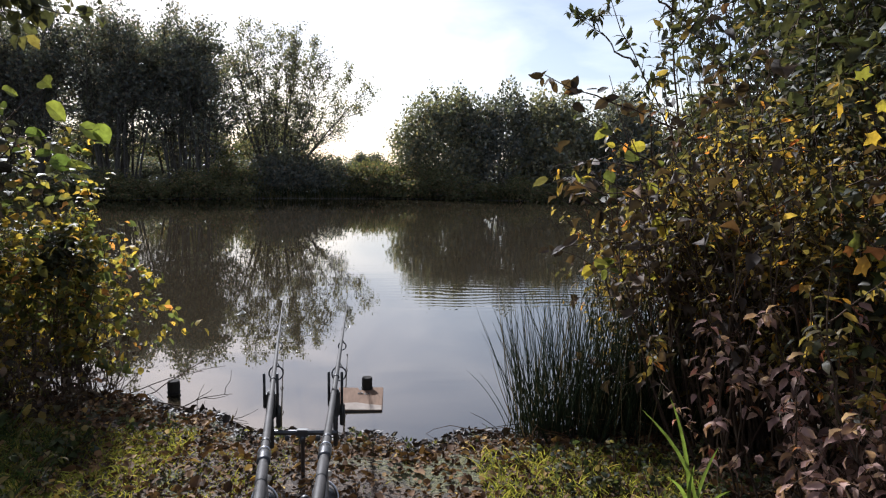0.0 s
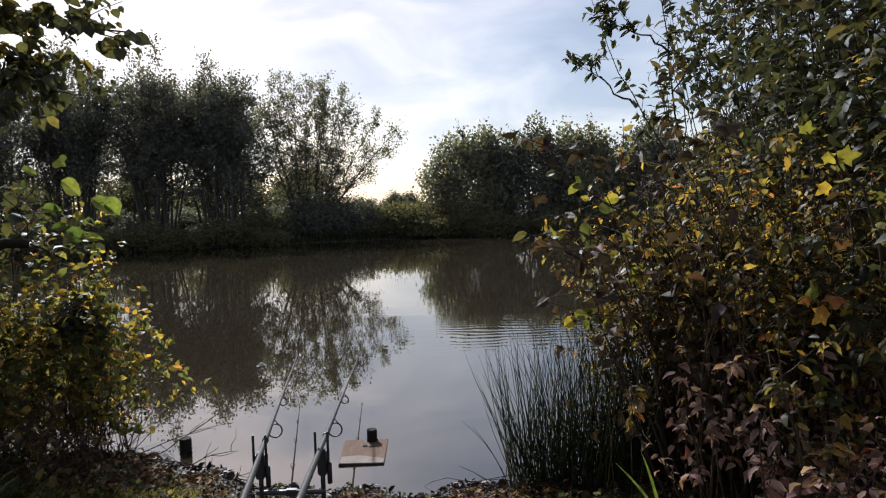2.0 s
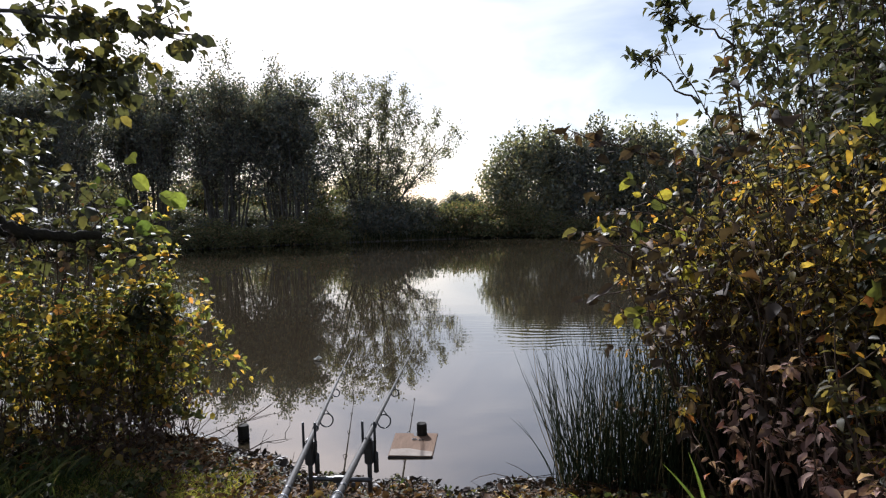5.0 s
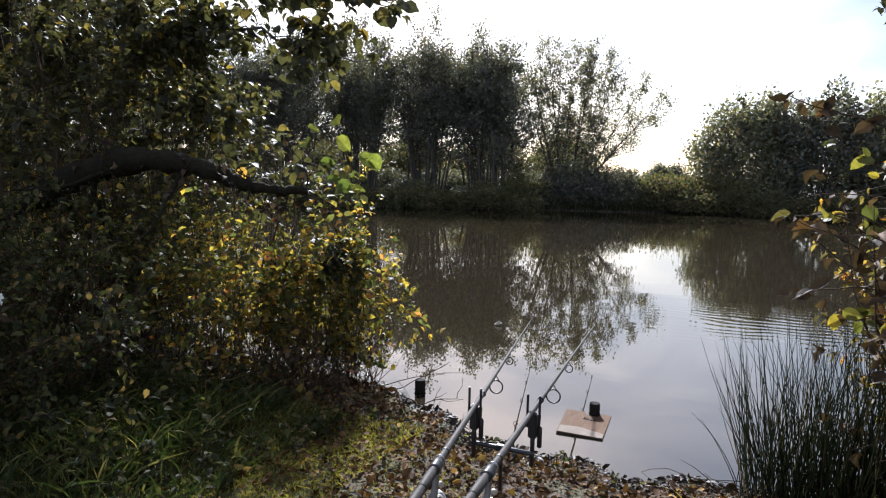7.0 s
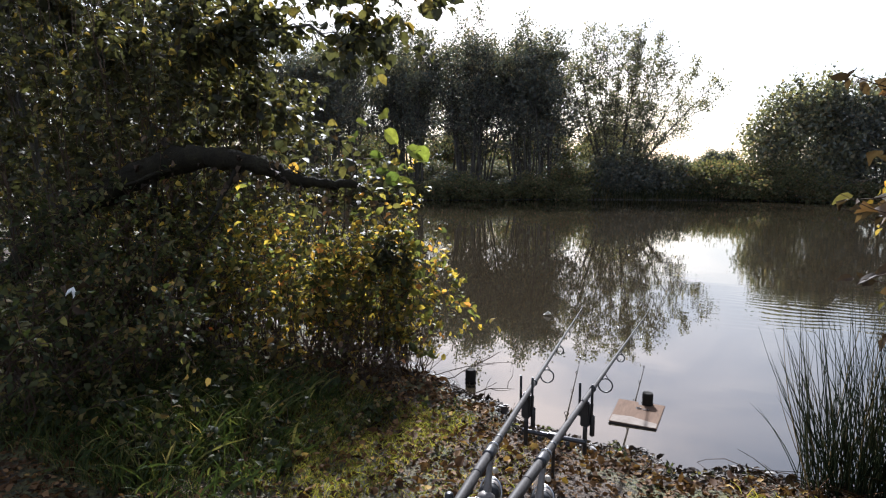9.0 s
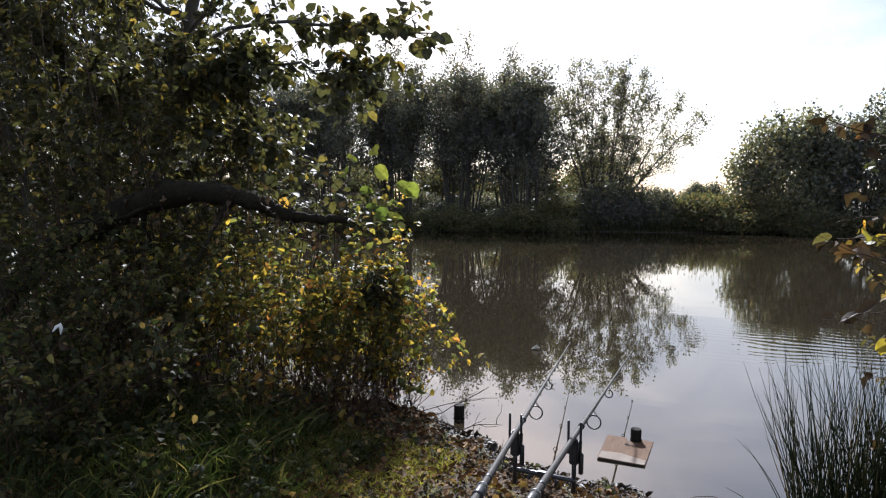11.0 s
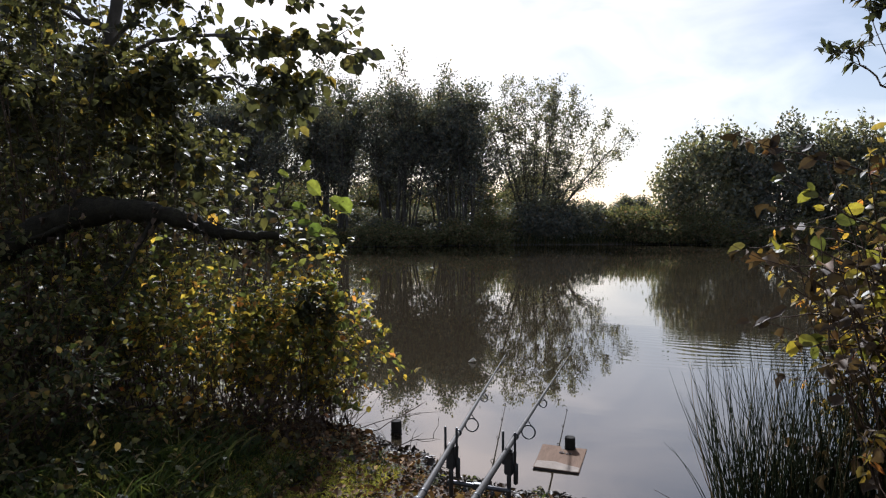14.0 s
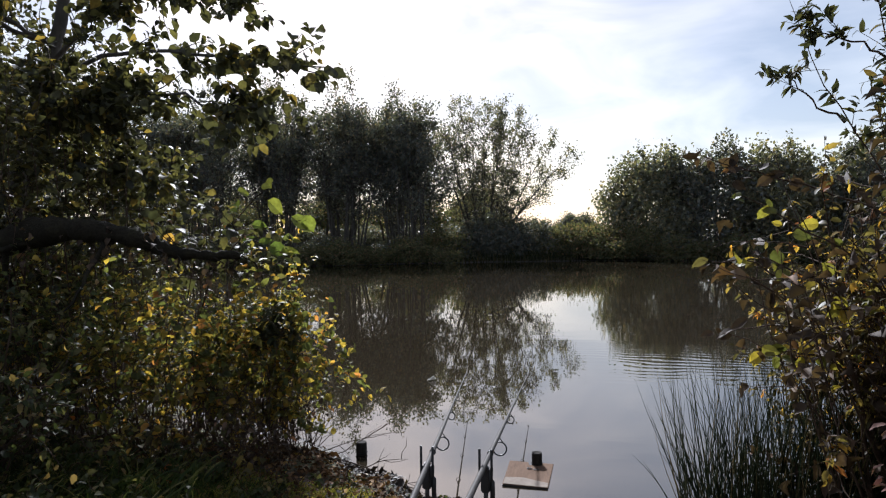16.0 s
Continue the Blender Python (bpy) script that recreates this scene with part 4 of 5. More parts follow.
def dead_limb():
    rng = np.random.default_rng(63)
    pts = np.array([(-4.9, 2.45, 0.12), (-3.95, 2.5, 0.82), (-3.3, 2.5, 1.08), (-2.9, 2.5, 1.21), (-2.5, 2.5, 1.24), (-2.22, 2.55, 1.19), (-2.05, 2.65, 1.1), (-1.8, 2.8, 1.09)])
    at = pts[0].copy()
    root = thing("dead_limb", "thick dark dead limb arching low, covered in moss", "branch", at)
    f = np.linspace(0, 7, 60)
    core = np.stack([np.interp(f, np.arange(8), pts[:, k]) for k in range(3)], 1)
    core = (np.roll(core, 2, 0) + np.roll(core, -2, 0) + core) / 3
    core[:2], core[-2:] = pts[0] + (core[2] - pts[0]) * np.array(((0,), (0.5,))), pts[-1] + (pts[-1] - core[-3]) * np.array(((-0.5,), (0,)))
    thick = np.interp(f, np.arange(8), (0.08, 0.075, 0.07, 0.07, 0.06, 0.045, 0.032, 0.016)) * (1 + 0.14 * rng.normal(size=60))
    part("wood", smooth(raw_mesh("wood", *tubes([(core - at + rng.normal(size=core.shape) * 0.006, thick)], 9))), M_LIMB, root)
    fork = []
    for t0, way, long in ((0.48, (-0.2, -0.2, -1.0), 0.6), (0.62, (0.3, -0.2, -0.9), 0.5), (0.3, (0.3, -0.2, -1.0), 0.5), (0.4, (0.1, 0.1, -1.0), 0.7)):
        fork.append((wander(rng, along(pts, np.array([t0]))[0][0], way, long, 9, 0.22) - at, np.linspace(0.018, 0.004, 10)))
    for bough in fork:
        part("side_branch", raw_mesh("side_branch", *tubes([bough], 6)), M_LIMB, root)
    twigs = [wander(rng, along(pts, np.array([t]))[0][0], (rng.normal() * 0.8, -0.2, rng.normal() * 0.7), rng.uniform(0.12, 0.4), 4, 0.25) - at for t in rng.uniform(0.15, 1, 46)]
    part("twiggery", raw_mesh("twiggery", *tubes([(t, np.linspace(0.004, 0.001, 5)) for t in twigs], 4)), M_LIMB, root, kind="stuff")
    foliage(root, rng, twigs, 260, 0.04, 0.026, M_DEAD, 0.015, 0.8, curl=0.3, singles=40)


dead_limb()

RIGHT = "shrubs beside the rushes"
shrub("autumn_shrub", "autumn shrub with olive and yellow leaves over the rushes", 71, ((0.95, 2.4), (1.5, 2.9)), ((0.78, 2.3, 0.5), (1.4, 2.9, 1.25)), 120, M_OLIVE, 7600, 0.038, 0.017, RIGHT, low=0.42, bow=0.16, twig=0.28, hang=0.7)
shrub("autumn_shrub", "autumn shrub with yellow, olive and rusty leaves", 72, ((1.15, 1.75), (1.9, 2.5)), ((0.98, 1.7, 0.5), (1.9, 2.5, 1.5)), 130, M_OLIVE, 10500, 0.036, 0.016, RIGHT, bow=0.16, twig=0.28, hang=0.7)
shrub("sallow_shrub", "tall leafy shrub with dull green leaves", 73, ((1.7, 2.8), (2.6, 3.6)), ((1.4, 2.6, 0.9), (2.8, 3.6, 2.6)), 110, M_SALLOW, 11000, 0.06, 0.028, RIGHT, bow=0.25, twig=0.35)
shrub("sallow_shrub", "tall dark leafy shrub with drooping leaves", 74, ((1.6, 1.5), (2.6, 2.4)), ((1.3, 1.4, 0.9), (2.8, 2.4, 2.6)), 110, M_SALLOW, 11000, 0.055, 0.03, RIGHT, bow=0.25, twig=0.35)
shrub("sallow_shrub", "tall sallow with narrow dark leaves on thin shoots", 75, ((2.5, 4.3), (3.2, 5.2)), ((1.85, 4.3, 1.3), (3.4, 5.4, 3.2)), 80, M_SALLOW, 6200, 0.085, 0.034, RIGHT, side_twigs=7, twig=0.45, stem_r=0.01, bow=0.3)
shrub("sallow_shrub", "dense dark top of a tall sallow thicket", 80, ((1.9, 2.2), (2.6, 3.0)), ((1.55, 1.9, 1.5), (2.9, 2.9, 3.0)), 90, M_SALLOW, 9500, 0.055, 0.028, RIGHT, bow=0.25, twig=0.35, low=0.5)
shrub("willowherb", "dying willowherb with pinkish pale drooping leaves", 76, ((0.84, 1.35), (1.4, 1.95)), ((0.8, 1.3, 0.2), (1.45, 1.95, 0.72)), 70, M_PINK, 1900, 0.042, 0.019, "", "plant", side_twigs=3, twig=0.14, stem_r=0.004, curl=0.25, hang=0.9, start=0.0)
shrub("bramble", "dark bramble with brown curled leaves over the bank", 77, ((0.85, 2.0), (1.3, 2.6)), ((0.62, 1.9, 0.7), (1.2, 2.6, 1.35)), 44, M_DEAD, 620, 0.055, 0.032, "", "plant", side_twigs=3, twig=0.3, stem_r=0.006, curl=0.4, hang=0.7)


def leafy_branch(label, path, leaves, material, length, width, seed, droop=0.5, lobed=False, start=0.35):
    """One branch that reaches out of the thicket, with leaves along its outer part."""
    rng = np.random.default_rng(seed)
    pts = np.array(path, float)
    at = pts[0].copy()
    root = thing("branch_spray", label, "branch", at, "branches reaching out of the thicket")
    f = np.linspace(0, len(pts) - 1, 14)
    pts = np.stack([np.interp(f, np.arange(len(pts)), pts[:, k]) for k in range(3)], 1) + rng.normal(size=(14, 3)) * 0.006
    part("stalk", raw_mesh("stalk", *tubes([(pts - at, np.linspace(0.006, 0.0018, 14))], 5)), M_TWIG, root)
    shapes = leaf_shapes(SINGLE[material], length, width, lobed)
    for p, d in zip(*along(pts, np.linspace(start, 1.0, leaves))):
        twig = p + unit(d * 0.4 + rng.normal(size=3) * 0.7) * rng.uniform(0.0, 0.06)
        way = d * 0.5 + rng.normal(size=3) * (0.7, 0.5, 0.4) + (0, 0, -droop)
        set_leaf(root, at, shapes[rng.integers(3)], twig, way, unit(rng.normal(size=3) * 0.6 + (0, -0.6, 0.6)), rng.uniform(0.55, 1.15))
    return root


g = float(bank(1.25, 2.4))
leafy_branch("dark branch with curled brown leaves against the sky", [(1.25, 2.45, g), (1.2, 2.44, 0.9), (0.95, 2.43, 1.22), (0.69, 2.42, 1.34), (0.5, 2.42, 1.4), (0.34, 2.42, 1.45)], 26, M_DEAD, 0.062, 0.036, 121, 0.3, start=0.6)
leafy_branch("bare-tipped branch with dull green and brown leaves", [(1.3, 2.5, g), (1.15, 2.48, 0.7), (0.87, 2.46, 0.92), (0.64, 2.45, 1.0), (0.5, 2.44, 1.08), (0.38, 2.44, 1.07)], 9, M_OLIVE, 0.07, 0.045, 122, 0.3)
leafy_branch("low branch with dark withered leaves over the rushes", [(1.2, 2.5, g), (0.95, 2.5, 0.72), (0.74, 2.5, 0.83), (0.6, 2.5, 0.84), (0.42, 2.5, 0.81)], 12, M_DEAD, 0.075, 0.036, 123, 0.2)
leafy_branch("branch with large yellow-green spotted leaves", [(1.1, 2.3, g), (1.0, 2.33, 0.8), (0.8, 2.35, 1.1), (0.62, 2.35, 1.22), (0.47, 2.35, 1.3)], 10, M_GOLD, 0.06, 0.042, 124, 0.4, start=0.55)
leafy_branch("branch with large yellowing leaves over the water", [(1.1, 2.28, g), (0.95, 2.3, 0.75), (0.75, 2.34, 0.98), (0.6, 2.35, 1.06), (0.48, 2.35, 1.1)], 10, M_GOLD, 0.06, 0.046, 125, 0.4, start=0.5)
leafy_branch("bright yellow and orange leaves above the rushes", [(1.0, 2.3, g), (0.9, 2.32, 0.6), (0.74, 2.34, 0.76), (0.63, 2.35, 0.78), (0.52, 2.35, 0.76)], 20, M_GOLD, 0.055, 0.04, 126, 0.5)
leafy_branch("drooping branch with yellow and olive leaves", [(1.1, 2.2, g), (1.0, 2.25, 0.8), (0.86, 2.3, 0.95), (0.72, 2.32, 0.92)], 22, M_GOLD, 0.05, 0.03, 130, 0.7)
for seed, way, label in ((127, [(1.3, 1.7), (1.25, 1.7, 0.7), (1.16, 1.7, 0.9), (1.06, 1.7, 0.95)], "yellow-leaved maple shoot leaning from the thicket"), (128, [(1.35, 1.75), (1.3, 1.72, 0.8), (1.18, 1.7, 1.2), (1.04, 1.7, 1.36)], "maple shoot with orange and yellow leaves"), (129, [(1.3, 1.65), (1.25, 1.68, 0.4), (1.16, 1.7, 0.62), (1.08, 1.7, 0.68)], "lobed yellow-green maple leaves among pinkish willowherb")):
    foot = (*way[0], float(bank(*way[0])))
    leafy_branch(label, [foot] + way[1:], 15, M_GOLD, 0.062, 0.062, seed, 0.6, lobed=True)


def sallow_spray():
    """The long thin shoots that lean out against the sky."""
    rng = np.random.default_rng(78)
    at = np.array((2.1, 4.9, float(bank(2.1, 4.9))))
    root = thing("sallow_sapling", "slender sallow with long arching shoots of dark oval leaves", "sapling", at, RIGHT)
    shoots = [
        [(2.1, 4.9, 0.1), (1.75, 4.85, 1.2), (1.45, 4.85, 1.75), (1.2, 4.85, 2.2), (1.02, 4.85, 2.75)],
        [(1.35, 4.85, 1.9), (1.15, 4.85, 2.05), (1.02, 4.85, 2.22), (1.0, 4.85, 2.3)],
        [(1.75, 4.85, 1.2), (1.6, 4.8, 2.0), (1.55, 4.8, 2.6), (1.35, 4.8, 2.9)],
        [(1.6, 4.8, 2.0), (1.95, 4.8, 2.5), (2.1, 4.8, 3.0)],
        [(1.58, 4.8, 2.3), (1.4, 4.8, 2.42), (1.2, 4.8, 2.5), (1.12, 4.8, 2.6)],
    ]
    shoots = [[(x + 0.14, y, z) for x, y, z in sh] for sh in shoots]
    wood, twigs = [], []
    for sh in shoots:
        pts = np.array(sh, float)
        f = np.linspace(0, len(pts) - 1, 12)
        pts = np.stack([np.interp(f, np.arange(len(pts)), pts[:, k]) for k in range(3)], 1) + rng.normal(size=(12, 3)) * 0.01
        wood.append((pts - at, np.linspace(0.009, 0.002, 12)))
        twigs.append(pts[4:] - at)
        for _ in range(7):
            p, d = along(pts, np.array([rng.uniform(0.35, 0.95)]))
            tw = wander(rng, p[0], d[0] + rng.normal(size=3) * 0.6, rng.uniform(0.12, 0.3), 4, 0.15)
            wood.append((tw - at, np.linspace(0.003, 0.001, 5)))
            twigs.append(tw - at)
    part("shoot", raw_mesh("shoot", *tubes(wood, 5)), M_TWIG, root, kind="stuff")
    foliage(root, rng, twigs, 330, 0.085, 0.036, M_SALLOW, 0.004, 0.1, 0.05, singles=280)


sallow_spray()


def rushes():
    rng = np.random.default_rng(81)
    at = np.array((0.52, 2.62, 0.0))
    root = thing("rush_clump", "thick clump of dark green rushes at the water's edge", "rushes", at)
    rest, shapes = [], []
    t = np.linspace(0, 1, 6)[:, None]
    for k in range(12):
        bend = np.array((rng.normal(-0.01, 0.05), rng.normal(0, 0.05), 0)) * (3.0 if k == 0 else 1.0)
        pts = t * (0, 0, 1.0) + bend * t ** 2.2
        shapes.append((pts, np.array((0.0021, 0.0021, 0.0019, 0.0016, 0.0011, 0.0004))))
    meshes = []
    for pts, rad in shapes:
        me = raw_mesh("blade", *tubes([(pts, rad)], 3))
        me.materials.append(SINGLE[M_RUSH])
        meshes.append(me)
    for k in range(1250):
        u, v = rng.uniform(0, 1) ** 0.65, rng.normal()
        b = np.array((0.27 + 0.80 * u, 2.60 + 0.10 * v, 0.0))
        b[2] = max(float(bank(b[0], b[1])), -0.02) - 0.01
        tall = rng.uniform(0.25, 0.74) * (0.8 + 0.3 * np.sin(0.4 + 2.4 * u))
        tilt = (rng.normal(2, 9), rng.normal(-9 + 26 * u, 9))
        if k % 25 == 0:
            tall, tilt = rng.uniform(0.5, 0.8), (rng.normal(0, 8), rng.normal(-8 + 22 * u, 11))
        m = Matrix.Translation(b - at) @ Euler((radians(tilt[0]), radians(tilt[1]), 0)).to_matrix().to_4x4() @ pose(0, 0, 0, rz=rng.uniform(0, 360)) @ Matrix.Diagonal((1, 1, tall, 1))
        if k < 280:
            ob = new("blade", meshes[k % 12])
            ob.parent = root
            ob.matrix_local = m
        else:
            pts, rad = shapes[k % 12]
            w = np.array(m)
            rest.append((pts @ w[:3, :3].T + w[:3, 3], rad))
    part("inner_growth", raw_mesh("inner_growth", *tubes(rest, 3)), M_RUSH, root, kind="stuff")
    fallen = []
    for _ in range(70):
        b = np.array((rng.uniform(0.2, 1.0), rng.uniform(2.35, 2.6), 0.05))
        w = wander(rng, b, (rng.normal(), rng.normal() * 0.4, 0.35), rng.uniform(0.15, 0.4), 5, 0.25, -0.12)
        w[:, 2] = np.maximum(w[:, 2], bank(w[:, 0], w[:, 1]) + 0.004)
        fallen.append((w - at, np.linspace(0.0028, 0.0008, 6)))
    part("withered_growth", raw_mesh("withered_growth", *tubes(fallen, 3)), M_LITTER, root, "withered pale fallen blades", kind="stuff")


rushes()


def strap_blades(paths, width):
    """Flat tapering blades, creased along the middle."""
    vs, fs = [], []
    for pts, w in zip(paths, np.broadcast_to(width, len(paths))):
        k = len(pts)
        d = unit(np.gradient(pts, axis=0))
        s = unit(np.cross(d, (0.15, 1.0, 0.1)))
        half = w * np.sin(np.linspace(0.35, np.pi, k))[:, None] ** 0.7 * 0.5
        up = np.cross(s, d)
        base = sum(len(v) for v in vs)
        vs.append(np.stack([pts - s * half + up * half * 0.4, pts, pts + s * half + up * half * 0.4], 1).reshape(-1, 3))
        for r in range(k - 1):
            a = base + r * 3
            fs += [(a, a + 1, a + 4, a + 3), (a + 1, a + 2, a + 5, a + 4)]
    return np.concatenate(vs), np.array(fs)


def iris_tuft():
    rng = np.random.default_rng(82)
    at = np.array((0.66, 1.72, float(bank(0.66, 1.72))))
    root = thing("iris_tuft", "tuft of bright green strap-like iris leaves", "plant", at)
    for ex, ey, ez in ((-0.16, 0.1, 0.34), (-0.07, 0.05, 0.40), (0.0, 0.0, 0.22), (0.07, 0.05, 0.25), (0.03, -0.06, 0.18), (-0.1, -0.04, 0.2)):
        t = np.linspace(0, 1, 9)[:, None]
        pts = t * np.array((0.02, 0, ez)) + t ** 2 * np.array((ex, ey, -0.04))
        part("blade", raw_mesh("blade", *strap_blades([pts + rng.normal(size=3) * 0.012 * (1, 1, 0) - (0, 0, 0.01)], 0.011)), M_GREEN, root)


iris_tuft()


def grass_patch(name, label, seed, lo, hi, count, tall, mat, width=0.005):
    rng = np.random.default_rng(seed)
    paths = []
    for _ in range(count):
        b = np.array((rng.uniform(lo[0], hi[0]), rng.uniform(lo[1], hi[1]), 0.0))
        if inland(b[0], b[1]) < 0.05:
            continue
        b[2] = float(bank(b[0], b[1])) - 0.005
        h = tall * rng.uniform(0.4, 1.2)
        sway = rng.normal(size=2) * h * 0.45
        t = np.linspace(0, 1, 5)[:, None]
        paths.append(b + t * np.array((0, 0, h)) + t ** 2 * np.array((sway[0], sway[1], -h * 0.25)))
    ob = part(name, raw_mesh(name, *strap_blades(paths, width * rng.uniform(0.6, 1.3, len(paths)))), mat)
    return tagged(ob, label, "grass", kind="stuff")


grass_patch("long_grass", "long dark green grass on the shaded bank", 83, (-2.6, 1.2), (-1.55, 2.3), 2600, 0.17, M_GRASS, 0.008)
grass_patch("long_grass", "tangled dark green grass at the shrub's foot", 91, (-1.85, 1.2), (-1.28, 2.3), 2300, 0.085, M_GRASS, 0.005)
grass_patch("broad_grass", "broad green grass blades arching over the bank", 92, (-2.1, 1.2), (-1.2, 1.75), 90, 0.15, M_GRASS, 0.012)
grass_patch("moss_patch", "sunlit yellow-green moss and short grass on the bank", 84, (-1.42, 1.45), (-0.95, 2.45), 5200, 0.034, M_MOSS, 0.0035)
grass_patch("moss_patch", "lumpy green moss and grass below the shrub", 97, (-2.05, 1.75), (-1.42, 2.5), 3200, 0.045, M_MOSS, 0.0035)
grass_patch("moss_patch", "thin yellow-green moss between the fallen leaves", 94, (-0.95, 1.5), (-0.55, 2.3), 1300, 0.026, M_MOSS, 0.003)
grass_patch("moss_patch", "mossy yellowed turf beside the rushes", 96, (0.1, 1.7), (0.75, 2.2), 2600, 0.03, M_MOSS, 0.003)
grass_patch("short_grass", "sparse short grass among fallen leaves", 85, (-0.8, 1.2), (0.9, 2.35), 900, 0.020, M_GRASS, 0.003)
grass_patch("yellowed_grass", "yellowed grass tufts by the rushes", 86, (0.1, 1.75), (0.8, 2.3), 900, 0.06, M_MOSS, 0.0035)


def herb_patch(name, label, seed, lo, hi, plants, tall, mat, length, width):
    rng = np.random.default_rng(seed)
    twigs = []
    for _ in range(plants):
        b = np.array((rng.uniform(lo[0], hi[0]), rng.uniform(lo[1], hi[1]), 0.0))
        if inland(b[0], b[1]) < 0.03:
            continue
        b[2] = float(bank(b[0], b[1])) - 0.01
        twigs.append(wander(rng, b, (rng.normal() * 0.4, rng.normal() * 0.4, 1), tall * rng.uniform(0.4, 1.2), 5, 0.2))
    c = np.mean([t[0] for t in twigs], axis=0)
    root = thing(name, label, "plant", c)
    part("stalk_growth", raw_mesh("stalk_growth", *tubes([(t - c, np.linspace(0.003, 0.001, 6)) for t in twigs], 4)), M_TWIG, root, kind="stuff")
    foliage(root, rng, [t - c for t in twigs], plants * 9, length, width, mat, 0.006, 0.2, 0.1, singles=60)


herb_patch("nettle_bed", "bed of dark green nettles in the shade", 87, (-2.6, 1.35), (-1.7, 2.5), 240, 0.2, M_HERB, 0.036, 0.022)
herb_patch("weed_patch", "low leafy weeds between grass and fallen leaves", 93, (-1.85, 1.35), (-1.25, 2.4), 150, 0.11, M_HERB, 0.03, 0.02)
herb_patch("ground_ivy", "low green leafy ground plants below the rushes", 88, (0.25, 1.75), (0.95, 2.35), 120, 0.09, M_HERB, 0.024, 0.016)
herb_patch("water_mint", "small seedlings along the muddy waterline", 89, (-1.4, 2.35), (0.2, 2.62), 40, 0.07, M_HERB, 0.02, 0.012)


def leaf_litter():
    """Fallen leaves, flat or a little curled, thickest towards the waterline."""
    rng = np.random.default_rng(90)
    n = 40000
    x, y = rng.uniform(-2.6, 1.3, n), rng.uniform(0.9, 2.95, n)
    s = inland(x, y)
    patch = 0.5 + 0.5 * np.sin(x * 3.1 + 1.2 * np.sin(y * 2.7)) * np.sin(y * 4.1 + x)
    keep = (s > -0.03) & (rng.uniform(0, 1, n) < np.where(s < 0.35, 1.0, 0.42 + 0.55 * patch))
    x, y = x[keep], y[keep]
    n = len(x)
    p = np.stack([x, y, np.maximum(bank(x, y), 0.003) + rng.uniform(0.002, 0.012, n)], 1)
    d = rng.normal(size=(n, 3)) * (1, 1, 0.3)
    nrm = unit(rng.normal(size=(n, 3)) * 0.7 + (0, 0, 1))
    k, wide = rng.gamma(6.0, 0.17, n), rng.uniform(0.4, 0.8, n)
    root = thing("leaf_litter", "carpet of curled brown fallen leaves on the muddy bank", "fallen leaves")
    order = np.argsort(np.hypot(p[:, 0] + 0.4, p[:, 1] - 1.9))
    one, rest = order[:280], order[280:]
    wet = inland(p[rest, 0], p[rest, 1]) + rng.normal(size=len(rest)) * 0.04 < 0.15
    for label, pick, mat in (("dry curled brown leaves", rest[~wet], M_LITTER), ("wet blackened leaves along the waterline", rest[wet], M_WET)):
        part("litter", raw_mesh("litter", *leaf_blades(p[pick], d[pick], nrm[pick], 0.021 * k[pick], 0.021 * k[pick] * wide[pick], 0.2, -0.06, 0.1)), mat, root, label, kind="stuff")
    for h in one:
        me = raw_mesh("leaf", *leaf_blades(np.zeros((1, 3)), d[h:h + 1], nrm[h:h + 1], 0.021 * k[h], 0.021 * k[h] * wide[h], 0.2, -0.06, 0.1))
        me.materials.append(SINGLE[M_LITTER])
        ob = new("leaf", me)
        ob.parent, ob.location = root, p[h]


leaf_litter()


# ---- angling gear ----
def lathe(profile, sides=20):
    """A turned form from (radius, height) pairs, closed at both ends."""
    bm = bmesh.new()
    rings = []
    for r, z in profile:
        rings.append([bm.verts.new((r * math.cos(2 * math.pi * k / sides), r * math.sin(2 * math.pi * k / sides), z)) for k in range(sides)])
    for a, b in zip(rings, rings[1:]):
        for k in range(sides):
            bm.faces.new((a[k], a[(k + 1) % sides], b[(k + 1) % sides], b[k]))
    bm.faces.new(list(reversed(rings[0])))
    bm.faces.new(rings[-1])
    for f in bm.faces:
        f.smooth = len(f.verts) == 4
    return bm


def box(sx, sy, sz, bevel=0.002):
    bm = bmesh.new()
    bmesh.ops.create_cube(bm, size=1.0)
    bmesh.ops.scale(bm, vec=(sx, sy, sz), verts=bm.verts)
    if bevel:
        bmesh.ops.bevel(bm, geom=bm.edges[:], offset=bevel, segments=2, affect="EDGES")
    return bm


def torus(major, minor, n=24, m=8):
    t = np.linspace(0, 2 * np.pi, n, endpoint=False)
    bm = bmesh.new()
    rows = [[bm.verts.new(((major + minor * math.cos(b)) * math.cos(a), minor * math.sin(b), (major + minor * math.cos(b)) * math.sin(a))) for b in np.linspace(0, 2 * np.pi, m, endpoint=False)] for a in t]
    for k in range(n):
        for h in range(m):
            bm.faces.new((rows[k][h], rows[(k + 1) % n][h], rows[(k + 1) % n][(h + 1) % m], rows[k][(h + 1) % m])).smooth = True
    return bm


def align(a, b):
    """A turn whose z axis runs from a to b, standing at a."""
    return Matrix.Translation(a) @ (Vector(b) - Vector(a)).to_track_quat("Z", "Y").to_matrix().to_4x4()


